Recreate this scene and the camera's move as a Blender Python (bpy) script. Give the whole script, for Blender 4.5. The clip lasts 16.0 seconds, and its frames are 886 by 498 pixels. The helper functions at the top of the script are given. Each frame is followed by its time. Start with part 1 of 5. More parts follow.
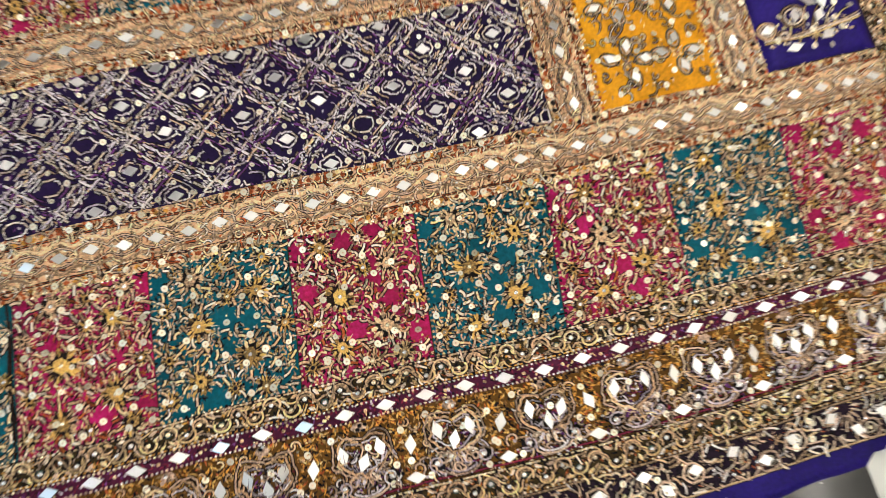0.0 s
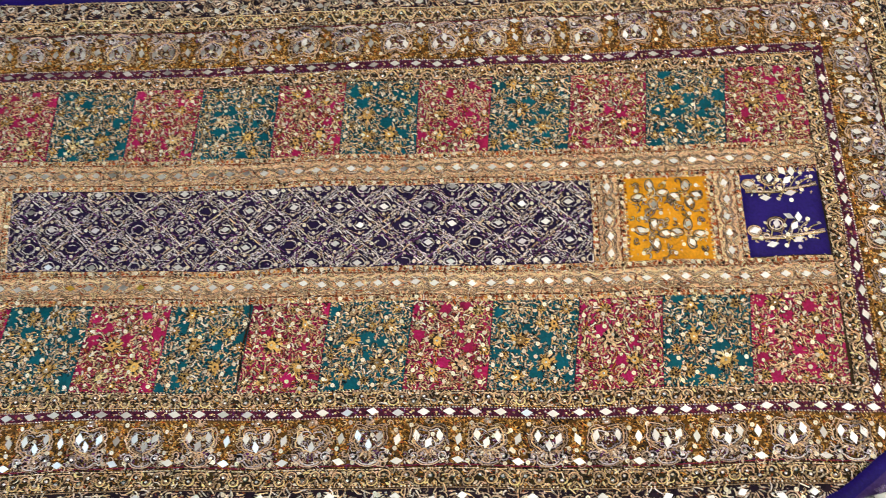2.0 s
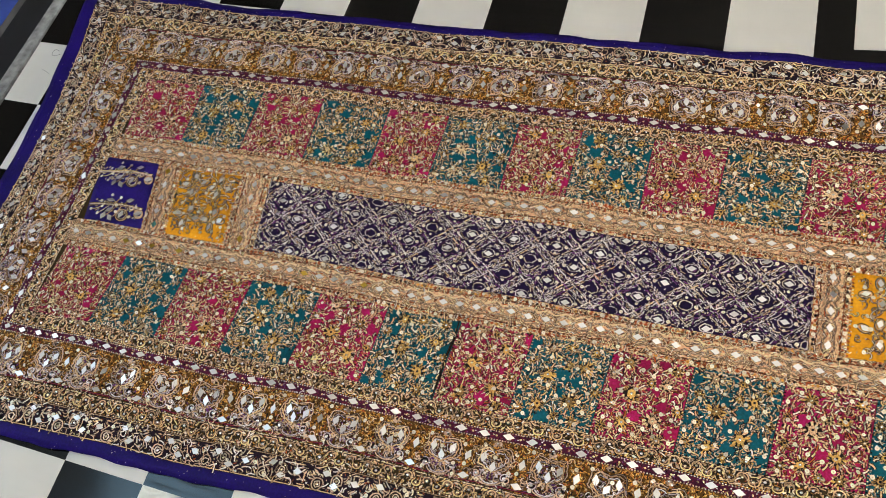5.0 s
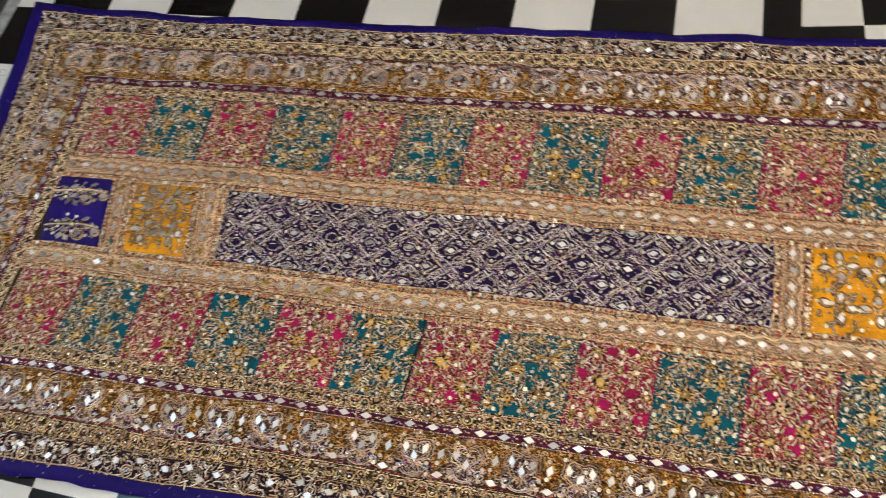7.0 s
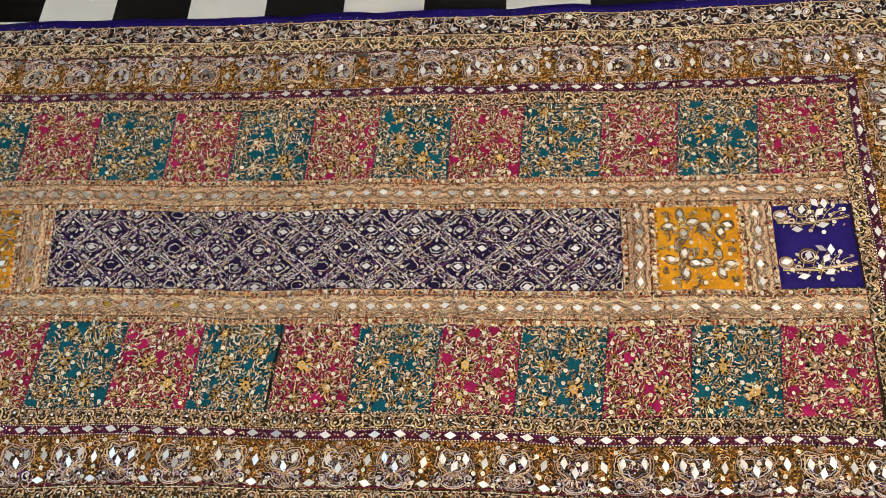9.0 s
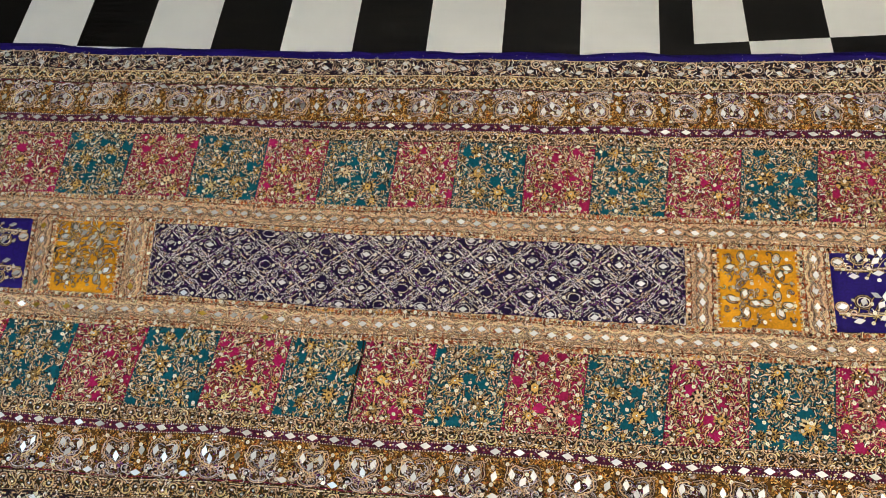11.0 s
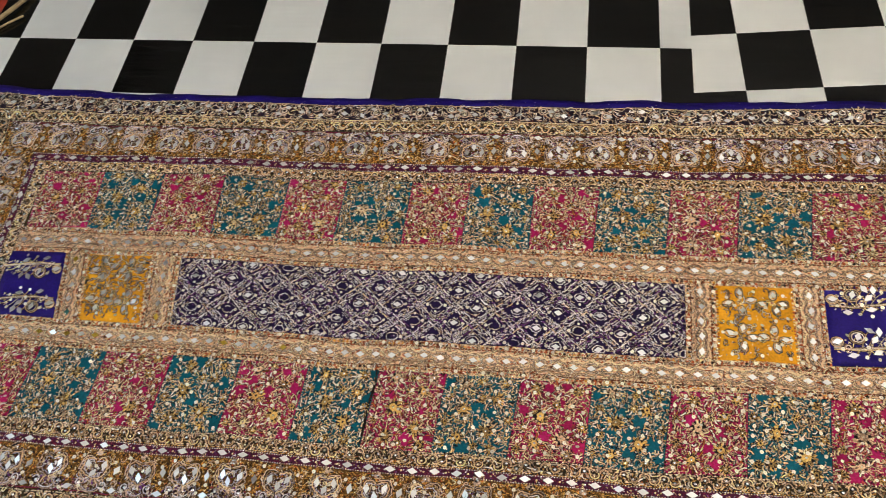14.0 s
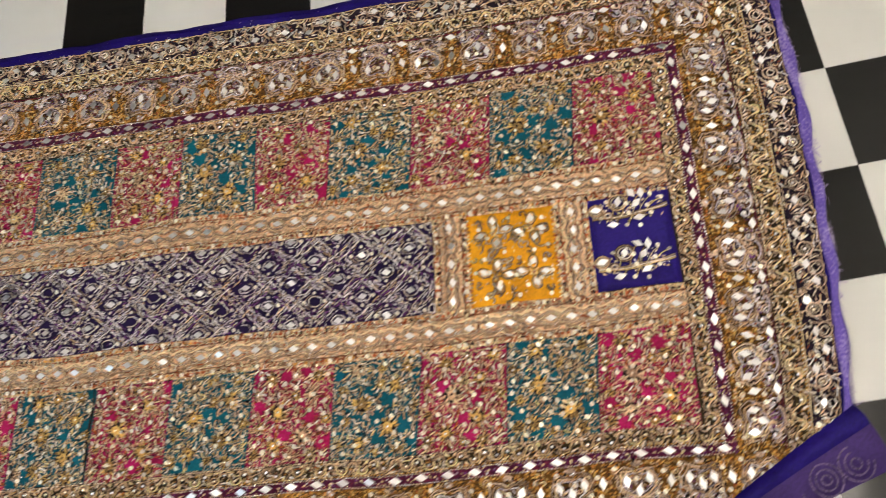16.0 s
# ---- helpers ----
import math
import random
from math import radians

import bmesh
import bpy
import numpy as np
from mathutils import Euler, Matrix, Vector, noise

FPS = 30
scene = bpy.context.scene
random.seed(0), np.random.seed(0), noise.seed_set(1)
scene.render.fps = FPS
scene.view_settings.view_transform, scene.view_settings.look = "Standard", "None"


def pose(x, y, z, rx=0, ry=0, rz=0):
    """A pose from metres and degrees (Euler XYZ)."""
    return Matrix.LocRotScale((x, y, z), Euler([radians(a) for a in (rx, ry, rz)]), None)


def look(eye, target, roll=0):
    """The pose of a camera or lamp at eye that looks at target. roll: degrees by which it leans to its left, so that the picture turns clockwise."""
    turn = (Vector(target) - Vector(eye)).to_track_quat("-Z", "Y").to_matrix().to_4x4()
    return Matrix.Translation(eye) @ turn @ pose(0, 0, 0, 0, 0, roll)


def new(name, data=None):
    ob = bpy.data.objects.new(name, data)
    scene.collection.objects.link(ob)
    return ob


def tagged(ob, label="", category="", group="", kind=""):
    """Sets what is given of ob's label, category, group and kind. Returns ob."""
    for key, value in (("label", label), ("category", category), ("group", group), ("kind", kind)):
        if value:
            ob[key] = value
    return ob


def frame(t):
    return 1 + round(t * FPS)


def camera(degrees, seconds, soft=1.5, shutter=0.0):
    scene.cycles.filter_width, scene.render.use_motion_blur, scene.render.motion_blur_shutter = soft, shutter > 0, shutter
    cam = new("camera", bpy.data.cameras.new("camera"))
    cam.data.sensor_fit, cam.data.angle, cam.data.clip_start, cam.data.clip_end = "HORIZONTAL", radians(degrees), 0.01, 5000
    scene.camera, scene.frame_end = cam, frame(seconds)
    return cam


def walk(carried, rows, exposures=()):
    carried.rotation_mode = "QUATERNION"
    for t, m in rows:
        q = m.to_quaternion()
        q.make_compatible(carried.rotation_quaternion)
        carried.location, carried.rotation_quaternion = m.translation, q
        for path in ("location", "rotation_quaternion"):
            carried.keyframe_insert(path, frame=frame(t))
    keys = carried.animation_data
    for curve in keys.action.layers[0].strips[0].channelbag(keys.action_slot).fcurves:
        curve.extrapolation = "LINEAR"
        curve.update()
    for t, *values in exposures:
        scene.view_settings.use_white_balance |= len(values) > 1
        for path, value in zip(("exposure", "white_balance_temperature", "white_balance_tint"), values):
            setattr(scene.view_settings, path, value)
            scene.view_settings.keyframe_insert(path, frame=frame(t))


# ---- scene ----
cam = camera(59.3, 16.0, soft=0.35, shutter=0.4)
PATH = [
    (0, (0.309, -0.346, 0.769), (0.521, 0.052, -1.18), 15.6),
    (0.5, (0.291, -0.446, 0.969), (0.539, 0.113, -0.935), 15.4),
    (1, (0.336, -0.517, 1.109), (0.466, 0.165, -0.767), 5.7),
    (1.5, (0.394, -0.562, 1.167), (0.352, 0.191, -0.686), -4.6),
    (2, (0.391, -0.571, 1.198), (0.23, 0.219, -0.632), -10.7),
    (2.5, (0.387, -0.582, 1.221), (0.141, 0.243, -0.584), -14.2),
    (3, (0.377, -0.592, 1.233), (0.071, 0.246, -0.557), -16.2),
    (3.5, (0.354, -0.602, 1.249), (-0.037, 0.233, -0.526), -17.9),
    (4, (0.33, -0.61, 1.256), (-0.145, 0.213, -0.503), -18.6),
    (4.5, (0.318, -0.613, 1.261), (-0.226, 0.203, -0.483), -20.0),
    (4.7, (0.312, -0.612, 1.263), (-0.256, 0.199, -0.475), -20.6),
    (6.8, (0.323, -0.631, 1.247), (-0.238, 0.221, -0.473), -21.0),
    (7, (0.336, -0.602, 1.249), (-0.179, 0.224, -0.499), -21.4),
    (7.5, (0.366, -0.574, 1.223), (-0.003, 0.229, -0.571), -18.9),
    (8, (0.383, -0.57, 1.215), (0.123, 0.234, -0.598), -15.0),
    (8.2, (0.388, -0.569, 1.211), (0.159, 0.241, -0.603), -13.5),
    (10.3, (0.369, -0.585, 1.257), (0.122, 0.27, -0.534), -11.9),
    (10.5, (0.343, -0.592, 1.273), (0.072, 0.261, -0.516), -12.6),
    (11, (0.311, -0.608, 1.314), (0.013, 0.268, -0.459), -13.2),
    (11.5, (0.32, -0.627, 1.329), (0.039, 0.292, -0.425), -12.3),
    (12, (0.31, -0.647, 1.344), (0.007, 0.282, -0.401), -13.0),
    (12.5, (0.303, -0.654, 1.346), (-0.064, 0.268, -0.391), -15.0),
    (13, (0.293, -0.66, 1.349), (-0.125, 0.252, -0.381), -16.1),
    (13.5, (0.316, -0.655, 1.356), (-0.099, 0.275, -0.365), -15.6),
    (14, (0.33, -0.665, 1.365), (-0.011, 0.317, -0.343), -13.0),
    (14.5, (0.352, -0.665, 1.339), (0.055, 0.282, -0.398), -13.9),
    (15, (0.468, -0.608, 1.267), (0.16, 0.262, -0.507), -20.1),
    (15.5, (0.577, -0.516, 1.195), (0.327, 0.238, -0.64), -24.3),
    (16, (0.714, -0.391, 1.17), (0.453, 0.274, -0.698), -25.9),
]
walk(cam, [(t, look(eye, target, roll)) for t, eye, target, roll in PATH], ((0, 0.0, 6500, 10), (1, 0.0, 6500, 10), (2, -0.03, 6500, 10), (3.5, -0.14, 6550, 11), (7.5, -0.15, 6750, 15), (10.5, -0.2, 6560, 11), (13, -0.2, 6560, 12), (15, -0.1, 6650, 14), (16, -0.1, 6700, 14)))

# ---- light ----
world = bpy.data.worlds.new("world")
scene.world = world
world.use_nodes = True
world.node_tree.nodes["Background"].inputs[0].default_value = (0.6, 0.75, 1.0, 1)
world.node_tree.nodes["Background"].inputs[1].default_value = 0.4


# ---- materials ----
def nodes_of(name):
    m = bpy.data.materials.new(name)
    m.use_nodes = True
    t = m.node_tree
    return m, t, t.nodes["Principled BSDF"]


def noise_node(t, scale, detail=4.0, coords=None):
    n = t.nodes.new("ShaderNodeTexNoise")
    n.inputs["Scale"].default_value = scale
    n.inputs["Detail"].default_value = detail
    if coords is not None:
        t.links.new(coords, n.inputs["Vector"])
    return n


def ramp_node(t, fac, stops):
    r = t.nodes.new("ShaderNodeValToRGB")
    e = r.color_ramp.elements
    while len(e) < len(stops):
        e.new(0.5)
    for el, (p, c) in zip(e, stops):
        el.position, el.color = p, (*c, 1)
    t.links.new(fac, r.inputs[0])
    return r.outputs[0]


def shade(c, k):
    return tuple(min(1.0, x * k) for x in c)


def object_coords(t):
    return t.nodes.new("ShaderNodeTexCoord").outputs["Object"]


def cloth(name, c, rough=0.6, weave=900.0, spread=0.45, sheen=0.0, second=None):
    """Woven fabric: mottled at two scales, with a fine weave relief."""
    m, t, b = nodes_of(name)
    co = object_coords(t)
    big = noise_node(t, 14, 5, co)
    fine = noise_node(t, 260, 3, co)
    mix = t.nodes.new("ShaderNodeMath")
    mix.operation = "MULTIPLY_ADD"
    t.links.new(fine.outputs["Fac"], mix.inputs[0])
    mix.inputs[1].default_value = 0.5
    half = t.nodes.new("ShaderNodeMath")
    half.operation = "MULTIPLY"
    half.inputs[1].default_value = 0.5
    t.links.new(big.outputs["Fac"], half.inputs[0])
    t.links.new(half.outputs[0], mix.inputs[2])
    col = ramp_node(t, mix.outputs[0], [(0.3, shade(c, 1 - spread)), (0.5, c), (0.72, second or shade(c, 1 + spread))])
    t.links.new(col, b.inputs["Base Color"])
    w = noise_node(t, weave, 2, co)
    bump = t.nodes.new("ShaderNodeBump")
    bump.inputs["Strength"].default_value = 0.35
    bump.inputs["Distance"].default_value = 0.001
    t.links.new(w.outputs["Fac"], bump.inputs["Height"])
    t.links.new(bump.outputs[0], b.inputs["Normal"])
    b.inputs["Roughness"].default_value = rough
    b.inputs["Specular IOR Level"].default_value = 0.12
    b.inputs["Sheen Weight"].default_value = sheen
    return m


def thread(name, c, metal=0.45, rough=0.36, spread=0.72):
    """Twisted embroidery thread: each stitch a shade of its own, with a fine glinting relief."""
    m, t, b = nodes_of(name)
    co = object_coords(t)
    geo = t.nodes.new("ShaderNodeNewGeometry")
    fine = noise_node(t, 420, 2, co)
    add = t.nodes.new("ShaderNodeMath")
    add.operation = "MULTIPLY_ADD"
    t.links.new(fine.outputs["Fac"], add.inputs[0])
    add.inputs[1].default_value = 0.7
    isl = t.nodes.new("ShaderNodeMath")
    isl.operation = "MULTIPLY"
    isl.inputs[1].default_value = 0.3
    t.links.new(geo.outputs["Random Per Island"], isl.inputs[0])
    t.links.new(isl.outputs[0], add.inputs[2])
    col = ramp_node(t, add.outputs[0], [(0.33, shade(c, 1 - spread)), (0.52, c), (0.72, shade(c, 1 + spread))])
    t.links.new(col, b.inputs["Base Color"])
    bump = t.nodes.new("ShaderNodeBump")
    bump.inputs["Strength"].default_value = 0.85
    bump.inputs["Distance"].default_value = 0.002
    t.links.new(fine.outputs["Fac"], bump.inputs["Height"])
    t.links.new(bump.outputs[0], b.inputs["Normal"])
    b.inputs["Metallic"].default_value = metal
    b.inputs["Specular IOR Level"].default_value = 0.5 if metal > 0.12 else 0.1
    b.inputs["Roughness"].default_value = rough
    return m


def foil(name, c, rough=0.12, low=0.6, random_from="object"):
    """Metallised plastic of sequins and little mirrors, each with its own tarnish."""
    m, t, b = nodes_of(name)
    if random_from == "object":
        r = t.nodes.new("ShaderNodeObjectInfo").outputs["Random"]
    else:
        r = t.nodes.new("ShaderNodeNewGeometry").outputs["Random Per Island"]
    t.links.new(ramp_node(t, r, [(0.0, shade(c, low)), (0.5, c), (1.0, shade(c, 1.12))]), b.inputs["Base Color"])
    n = noise_node(t, 300, 2, object_coords(t))
    bump = t.nodes.new("ShaderNodeBump")
    bump.inputs["Strength"].default_value = 0.08
    bump.inputs["Distance"].default_value = 0.001
    t.links.new(n.outputs["Fac"], bump.inputs["Height"])
    t.links.new(bump.outputs[0], b.inputs["Normal"])
    b.inputs["Metallic"].default_value = 1.0
    b.inputs["Roughness"].default_value = rough
    return m


def vinyl(name, c, rough):
    """Printed plastic sheet: faint smears in the gloss, slight ripples."""
    m, t, b = nodes_of(name)
    co = object_coords(t)
    n = noise_node(t, 5, 6, co)
    t.links.new(ramp_node(t, n.outputs["Fac"], [(0.3, shade(c, 0.93)), (0.7, shade(c, 1.04))]), b.inputs["Base Color"])
    r = t.nodes.new("ShaderNodeMapRange")
    r.inputs["To Min"].default_value, r.inputs["To Max"].default_value = rough * 0.8, rough * 1.3
    t.links.new(noise_node(t, 18, 4, co).outputs["Fac"], r.inputs["Value"])
    t.links.new(r.outputs[0], b.inputs["Roughness"])
    bump = t.nodes.new("ShaderNodeBump")
    bump.inputs["Strength"].default_value = 0.12
    bump.inputs["Distance"].default_value = 0.01
    t.links.new(noise_node(t, 3.5, 1, co).outputs["Fac"], bump.inputs["Height"])
    stretch = t.nodes.new("ShaderNodeMapping")
    stretch.inputs["Scale"].default_value = (1.2, 11.0, 1.0)
    stretch.inputs["Rotation"].default_value = (0.0, 0.0, 0.25)
    t.links.new(co, stretch.inputs["Vector"])
    crease = t.nodes.new("ShaderNodeBump")
    crease.inputs["Strength"].default_value = 0.2
    crease.inputs["Distance"].default_value = 0.01
    t.links.new(noise_node(t, 2.0, 2, stretch.outputs[0]).outputs["Fac"], crease.inputs["Height"])
    t.links.new(bump.outputs[0], crease.inputs["Normal"])
    t.links.new(crease.outputs[0], b.inputs["Normal"])
    return m


def plain(name, c, rough=0.7, scale=6.0, spread=0.15):
    m, t, b = nodes_of(name)
    co = object_coords(t)
    t.links.new(ramp_node(t, noise_node(t, scale, 6, co).outputs["Fac"], [(0.3, shade(c, 1 - spread)), (0.7, shade(c, 1 + spread))]), b.inputs["Base Color"])
    bump = t.nodes.new("ShaderNodeBump")
    bump.inputs["Strength"].default_value = 0.2
    bump.inputs["Distance"].default_value = 0.003
    t.links.new(noise_node(t, scale * 25, 3, co).outputs["Fac"], bump.inputs["Height"])
    t.links.new(bump.outputs[0], b.inputs["Normal"])
    b.inputs["Roughness"].default_value = rough
    return m


def glow(name, c, strength):
    m, t, b = nodes_of(name)
    b.inputs["Base Color"].default_value = (*c, 1)
    b.inputs["Emission Color"].default_value = (*c, 1)
    b.inputs["Emission Strength"].default_value = strength
    return m


TEAL = cloth("teal_silk", (0.0, 0.105, 0.15), 0.5)
PINK = cloth("pink_silk", (0.42, 0.009, 0.09), 0.5, second=(0.7, 0.016, 0.22))
VIOLET = cloth("violet_silk", (0.017, 0.007, 0.048), 0.55)
NAVY = cloth("indigo_silk", (0.018, 0.008, 0.15), 0.5)
SAFFRON = cloth("saffron_silk", (0.8, 0.34, 0.012), 0.5)
PEACH = cloth("peach_silk", (0.86, 0.5, 0.29), 0.6)
BROWN = cloth("brown_ground", (0.05, 0.03, 0.009), 0.6)
MAGENTA = cloth("magenta_silk", (0.085, 0.009, 0.036), 0.55)
OCHRE = cloth("ochre_ground", (0.13, 0.056, 0.009), 0.6)
PLUM = cloth("plum_ground", (0.02, 0.009, 0.022), 0.6)
HEM = cloth("royal_blue_hem", (0.012, 0.005, 0.125), 0.5)
LILAC = cloth("faded_lilac", (0.46, 0.38, 0.62), 0.7)
WORN_HEM = cloth("worn_violet", (0.15, 0.1, 0.44), 0.6, second=(0.46, 0.38, 0.66))
REVERSE = cloth("violet_reverse", (0.05, 0.025, 0.13), 0.6)

THREADS = dict(
    gold=thread("gold_thread", (0.86, 0.57, 0.27), 0.5, 0.32),
    mustard=thread("mustard_thread", (0.7, 0.39, 0.1), 0.2, 0.5),
    cream=thread("cream_thread", (1.0, 0.82, 0.62), 0.22, 0.32),
    taupe=thread("taupe_thread", (0.66, 0.44, 0.32), 0.3),
    lilac=thread("lilac_thread", (0.72, 0.59, 0.69), 0.35),
    copper=thread("copper_thread", (0.92, 0.61, 0.35), 0.1),
    rust=thread("rust_thread", (0.45, 0.1, 0.03), 0.1, 0.6),
    dark=thread("dark_thread", (0.009, 0.007, 0.01), 0.0, 0.7),
    purple=thread("purple_thread", (0.16, 0.04, 0.2), 0.1),
    teal=thread("teal_thread", (0.02, 0.08, 0.09), 0.2),
    tan=thread("tan_thread", (0.85, 0.68, 0.56), 0.35),
    green=thread("green_thread", (0.04, 0.09, 0.09), 0.1),
    wine=thread("wine_thread", (0.24, 0.02, 0.05), 0.1),
    # Near-black: shade beside cords put into colour; also serves dark discs and stitches.
    edge=thread("shade_edge_thread", (0.02, 0.012, 0.01), 0.0, 0.75),
    frost=thread("frost_thread", (0.98, 0.88, 0.86), 0.15, 0.4),
    straw=thread("straw_thread", (0.87, 0.54, 0.31), 0.18, 0.42),
    blush=thread("blush_thread", (0.84, 0.52, 0.31), 0.1, 0.45),
    ochre=thread("ochre_thread", (0.66, 0.28, 0.035), 0.2, 0.5),
    bead=foil("bead_foil", (0.85, 0.72, 0.5), 0.25, 0.5, "island"),
    pearl=foil("pearl_foil", (0.8, 0.78, 0.78), 0.22, 0.6, "island"),
)
SHADES = list(THREADS)
TINTED = dict(amber=foil("amber_mirror", (0.75, 0.5, 0.08), 0.25, 0.7), green=foil("green_mirror", (0.12, 0.4, 0.36), 0.25, 0.7))
SEQUIN = foil("sequin_foil", (0.97, 0.9, 0.75), 0.31, 0.72)
MIRROR = foil("mirror_foil", (0.96, 0.94, 0.94), 0.29, 0.85)
REVERSE_THREAD = thread("reverse_thread", (0.17, 0.12, 0.24), 0.1)
RIM = thread("dark_rim", (0.1, 0.07, 0.06), 0.2)
WHITE_VINYL = vinyl("white_print", (0.74, 0.74, 0.7), 0.32)
BLACK_VINYL = vinyl("black_print", (0.004, 0.0036, 0.003), 0.13)
for sheet_print in (WHITE_VINYL, BLACK_VINYL):
    sheet_print.node_tree.nodes["Principled BSDF"].inputs["Specular IOR Level"].default_value = 0.4
CONCRETE = plain("dark_floor", (0.12, 0.11, 0.1), 0.7, 9.0, 0.45)
DULL_BLACK = plain("dull_black", (0.012, 0.012, 0.013), 0.5, 20.0, 0.3)
ALLOY = plain("worn_grey_strip", (0.3, 0.31, 0.31), 0.5, 40.0, 0.5)
RED_FILM = plain("red_film", (0.5, 0.045, 0.015), 0.3, 12.0, 0.25)
BLUE_FILM = plain("blue_film", (0.01, 0.06, 0.42), 0.3, 12.0, 0.25)
PALE_PRINT = plain("pale_print", (0.75, 0.6, 0.5), 0.5)
STRAP = plain("tan_strap", (0.45, 0.33, 0.17), 0.6, 60.0, 0.4)
# Unseen walls: pale to bounce light, dull and dark to hold it back.
WALL = plain("wall_paint", (0.72, 0.69, 0.64), 0.8)
DULL_WALL = plain("dull_wall", (0.2, 0.19, 0.18), 0.8)
DARK_WALL = plain("dark_wall", (0.03, 0.025, 0.02), 0.8)
CEILING = plain("ceiling_paint", (0.88, 0.87, 0.85), 0.9)


# ---- helpers of this scene ----
def tri_mesh(name, verts, tris, mats, index=None, smooth=True):
    """A mesh from arrays of places and triangles."""
    me = bpy.data.meshes.new(name)
    verts, tris = np.asarray(verts, np.float32), np.asarray(tris, np.int32)
    me.vertices.add(len(verts))
    me.vertices.foreach_set("co", verts.ravel())
    me.loops.add(3 * len(tris))
    me.loops.foreach_set("vertex_index", tris.ravel())
    me.polygons.add(len(tris))
    me.polygons.foreach_set("loop_start", np.arange(0, 3 * len(tris), 3, dtype=np.int32))
    me.polygons.foreach_set("use_smooth", np.full(len(tris), smooth))
    for m in mats:
        me.materials.append(m)
    if index is not None:
        me.polygons.foreach_set("material_index", np.asarray(index, np.int32))
    me.update(calc_edges=True)
    me.validate()
    return me


def child(name, mesh, parent, label=""):
    ob = new(name, mesh)
    ob.parent = parent
    if label:
        ob["label"] = label
    return ob


def part(name, bm, material, parent, label=""):
    me = bpy.data.meshes.new(name)
    bm.to_mesh(me)
    bm.free()
    me.materials.append(material)
    return child(name, me, parent, label)


def thing(name, label, category, group="", kind=""):
    return tagged(new(name), label, category, group, kind)


# ---- the lie of the cloth ----
FOLD_X = np.array([0.55, 0.70, 0.782, 0.862, 0.928, 1.05, 1.2])
FOLD_Y = np.array([-0.60, -0.512, -0.474, -0.437, -0.384, -0.309, -0.225])


def warp(u, v):
    """From the shawl's own measure to the floor: it lies a little crooked and stretched."""
    u, v = np.asarray(u, float), np.asarray(v, float)
    left = np.clip((-0.85 - u) / 0.27, 0, 1)
    right = np.clip((u - 0.9) / 0.22, 0, 1)
    x = u - 0.04 * v * np.clip(-u / 0.9, 0, 1.3) - 0.04 * left * (np.maximum(v, 0) / 0.45) ** 2
    x = x + right * (0.016 - 0.13 * (v - 0.18) ** 2)
    slack = np.interp(u, (-0.9, -0.43, -0.24, 0.1, 0.9), (-0.008, 0.004, 0.013, 0.019, 0.021)) * np.clip((-v - 0.302) / 0.207, 0, 1.2)
    slack = slack + 0.022 * np.clip((-u - 0.6) / 0.45, 0, 1.2) ** 2 * np.clip((v - 0.3) / 0.2, 0, 1.1)
    x = x + 0.0006 * np.sin(17 * v + 4 * u) + 0.0004 * np.sin(31 * v - 9 * u)
    x = x - 0.016 * np.clip((-u - 0.9) / 0.15, 0, 1) * np.clip((-u - 1.145) / -0.03, 0, 1) * np.clip((v - 0.2) / 0.25, 0, 1)
    y = v + slack + 0.008 * np.clip((u - 0.55) / 0.3, 0, 1) + 0.01 * np.clip((-u - 0.12) / 0.4, 0, 1) * np.clip((v + 0.28) / 0.4, 0, 1) + 0.023 * x - 0.004 * x**2 + 0.0014 * np.sin(13 * u + 5 * v) + 0.0008 * np.sin(29 * u - 11 * v)
    return x, y


def rise(x, y):
    """The cloth's height: soft waves and a few creases."""
    z = 0.0016 * (np.sin(6.1 * x + 2.3 * y) + np.sin(4.4 * y - 3.1 * x + 1) + 0.7 * np.sin(13 * x + 9 * y + 2))
    z = z + 0.0012 * np.sin(23 * x - 5 * y) + 0.0008 * np.sin(41 * x + 17 * y)
    return 0.005 + z


def kept(x, y):
    return y > np.interp(x, FOLD_X, FOLD_Y)


def lay(u, v, h):
    x, y = warp(u, v)
    return np.stack([x, y, rise(x, y) + h], -1)


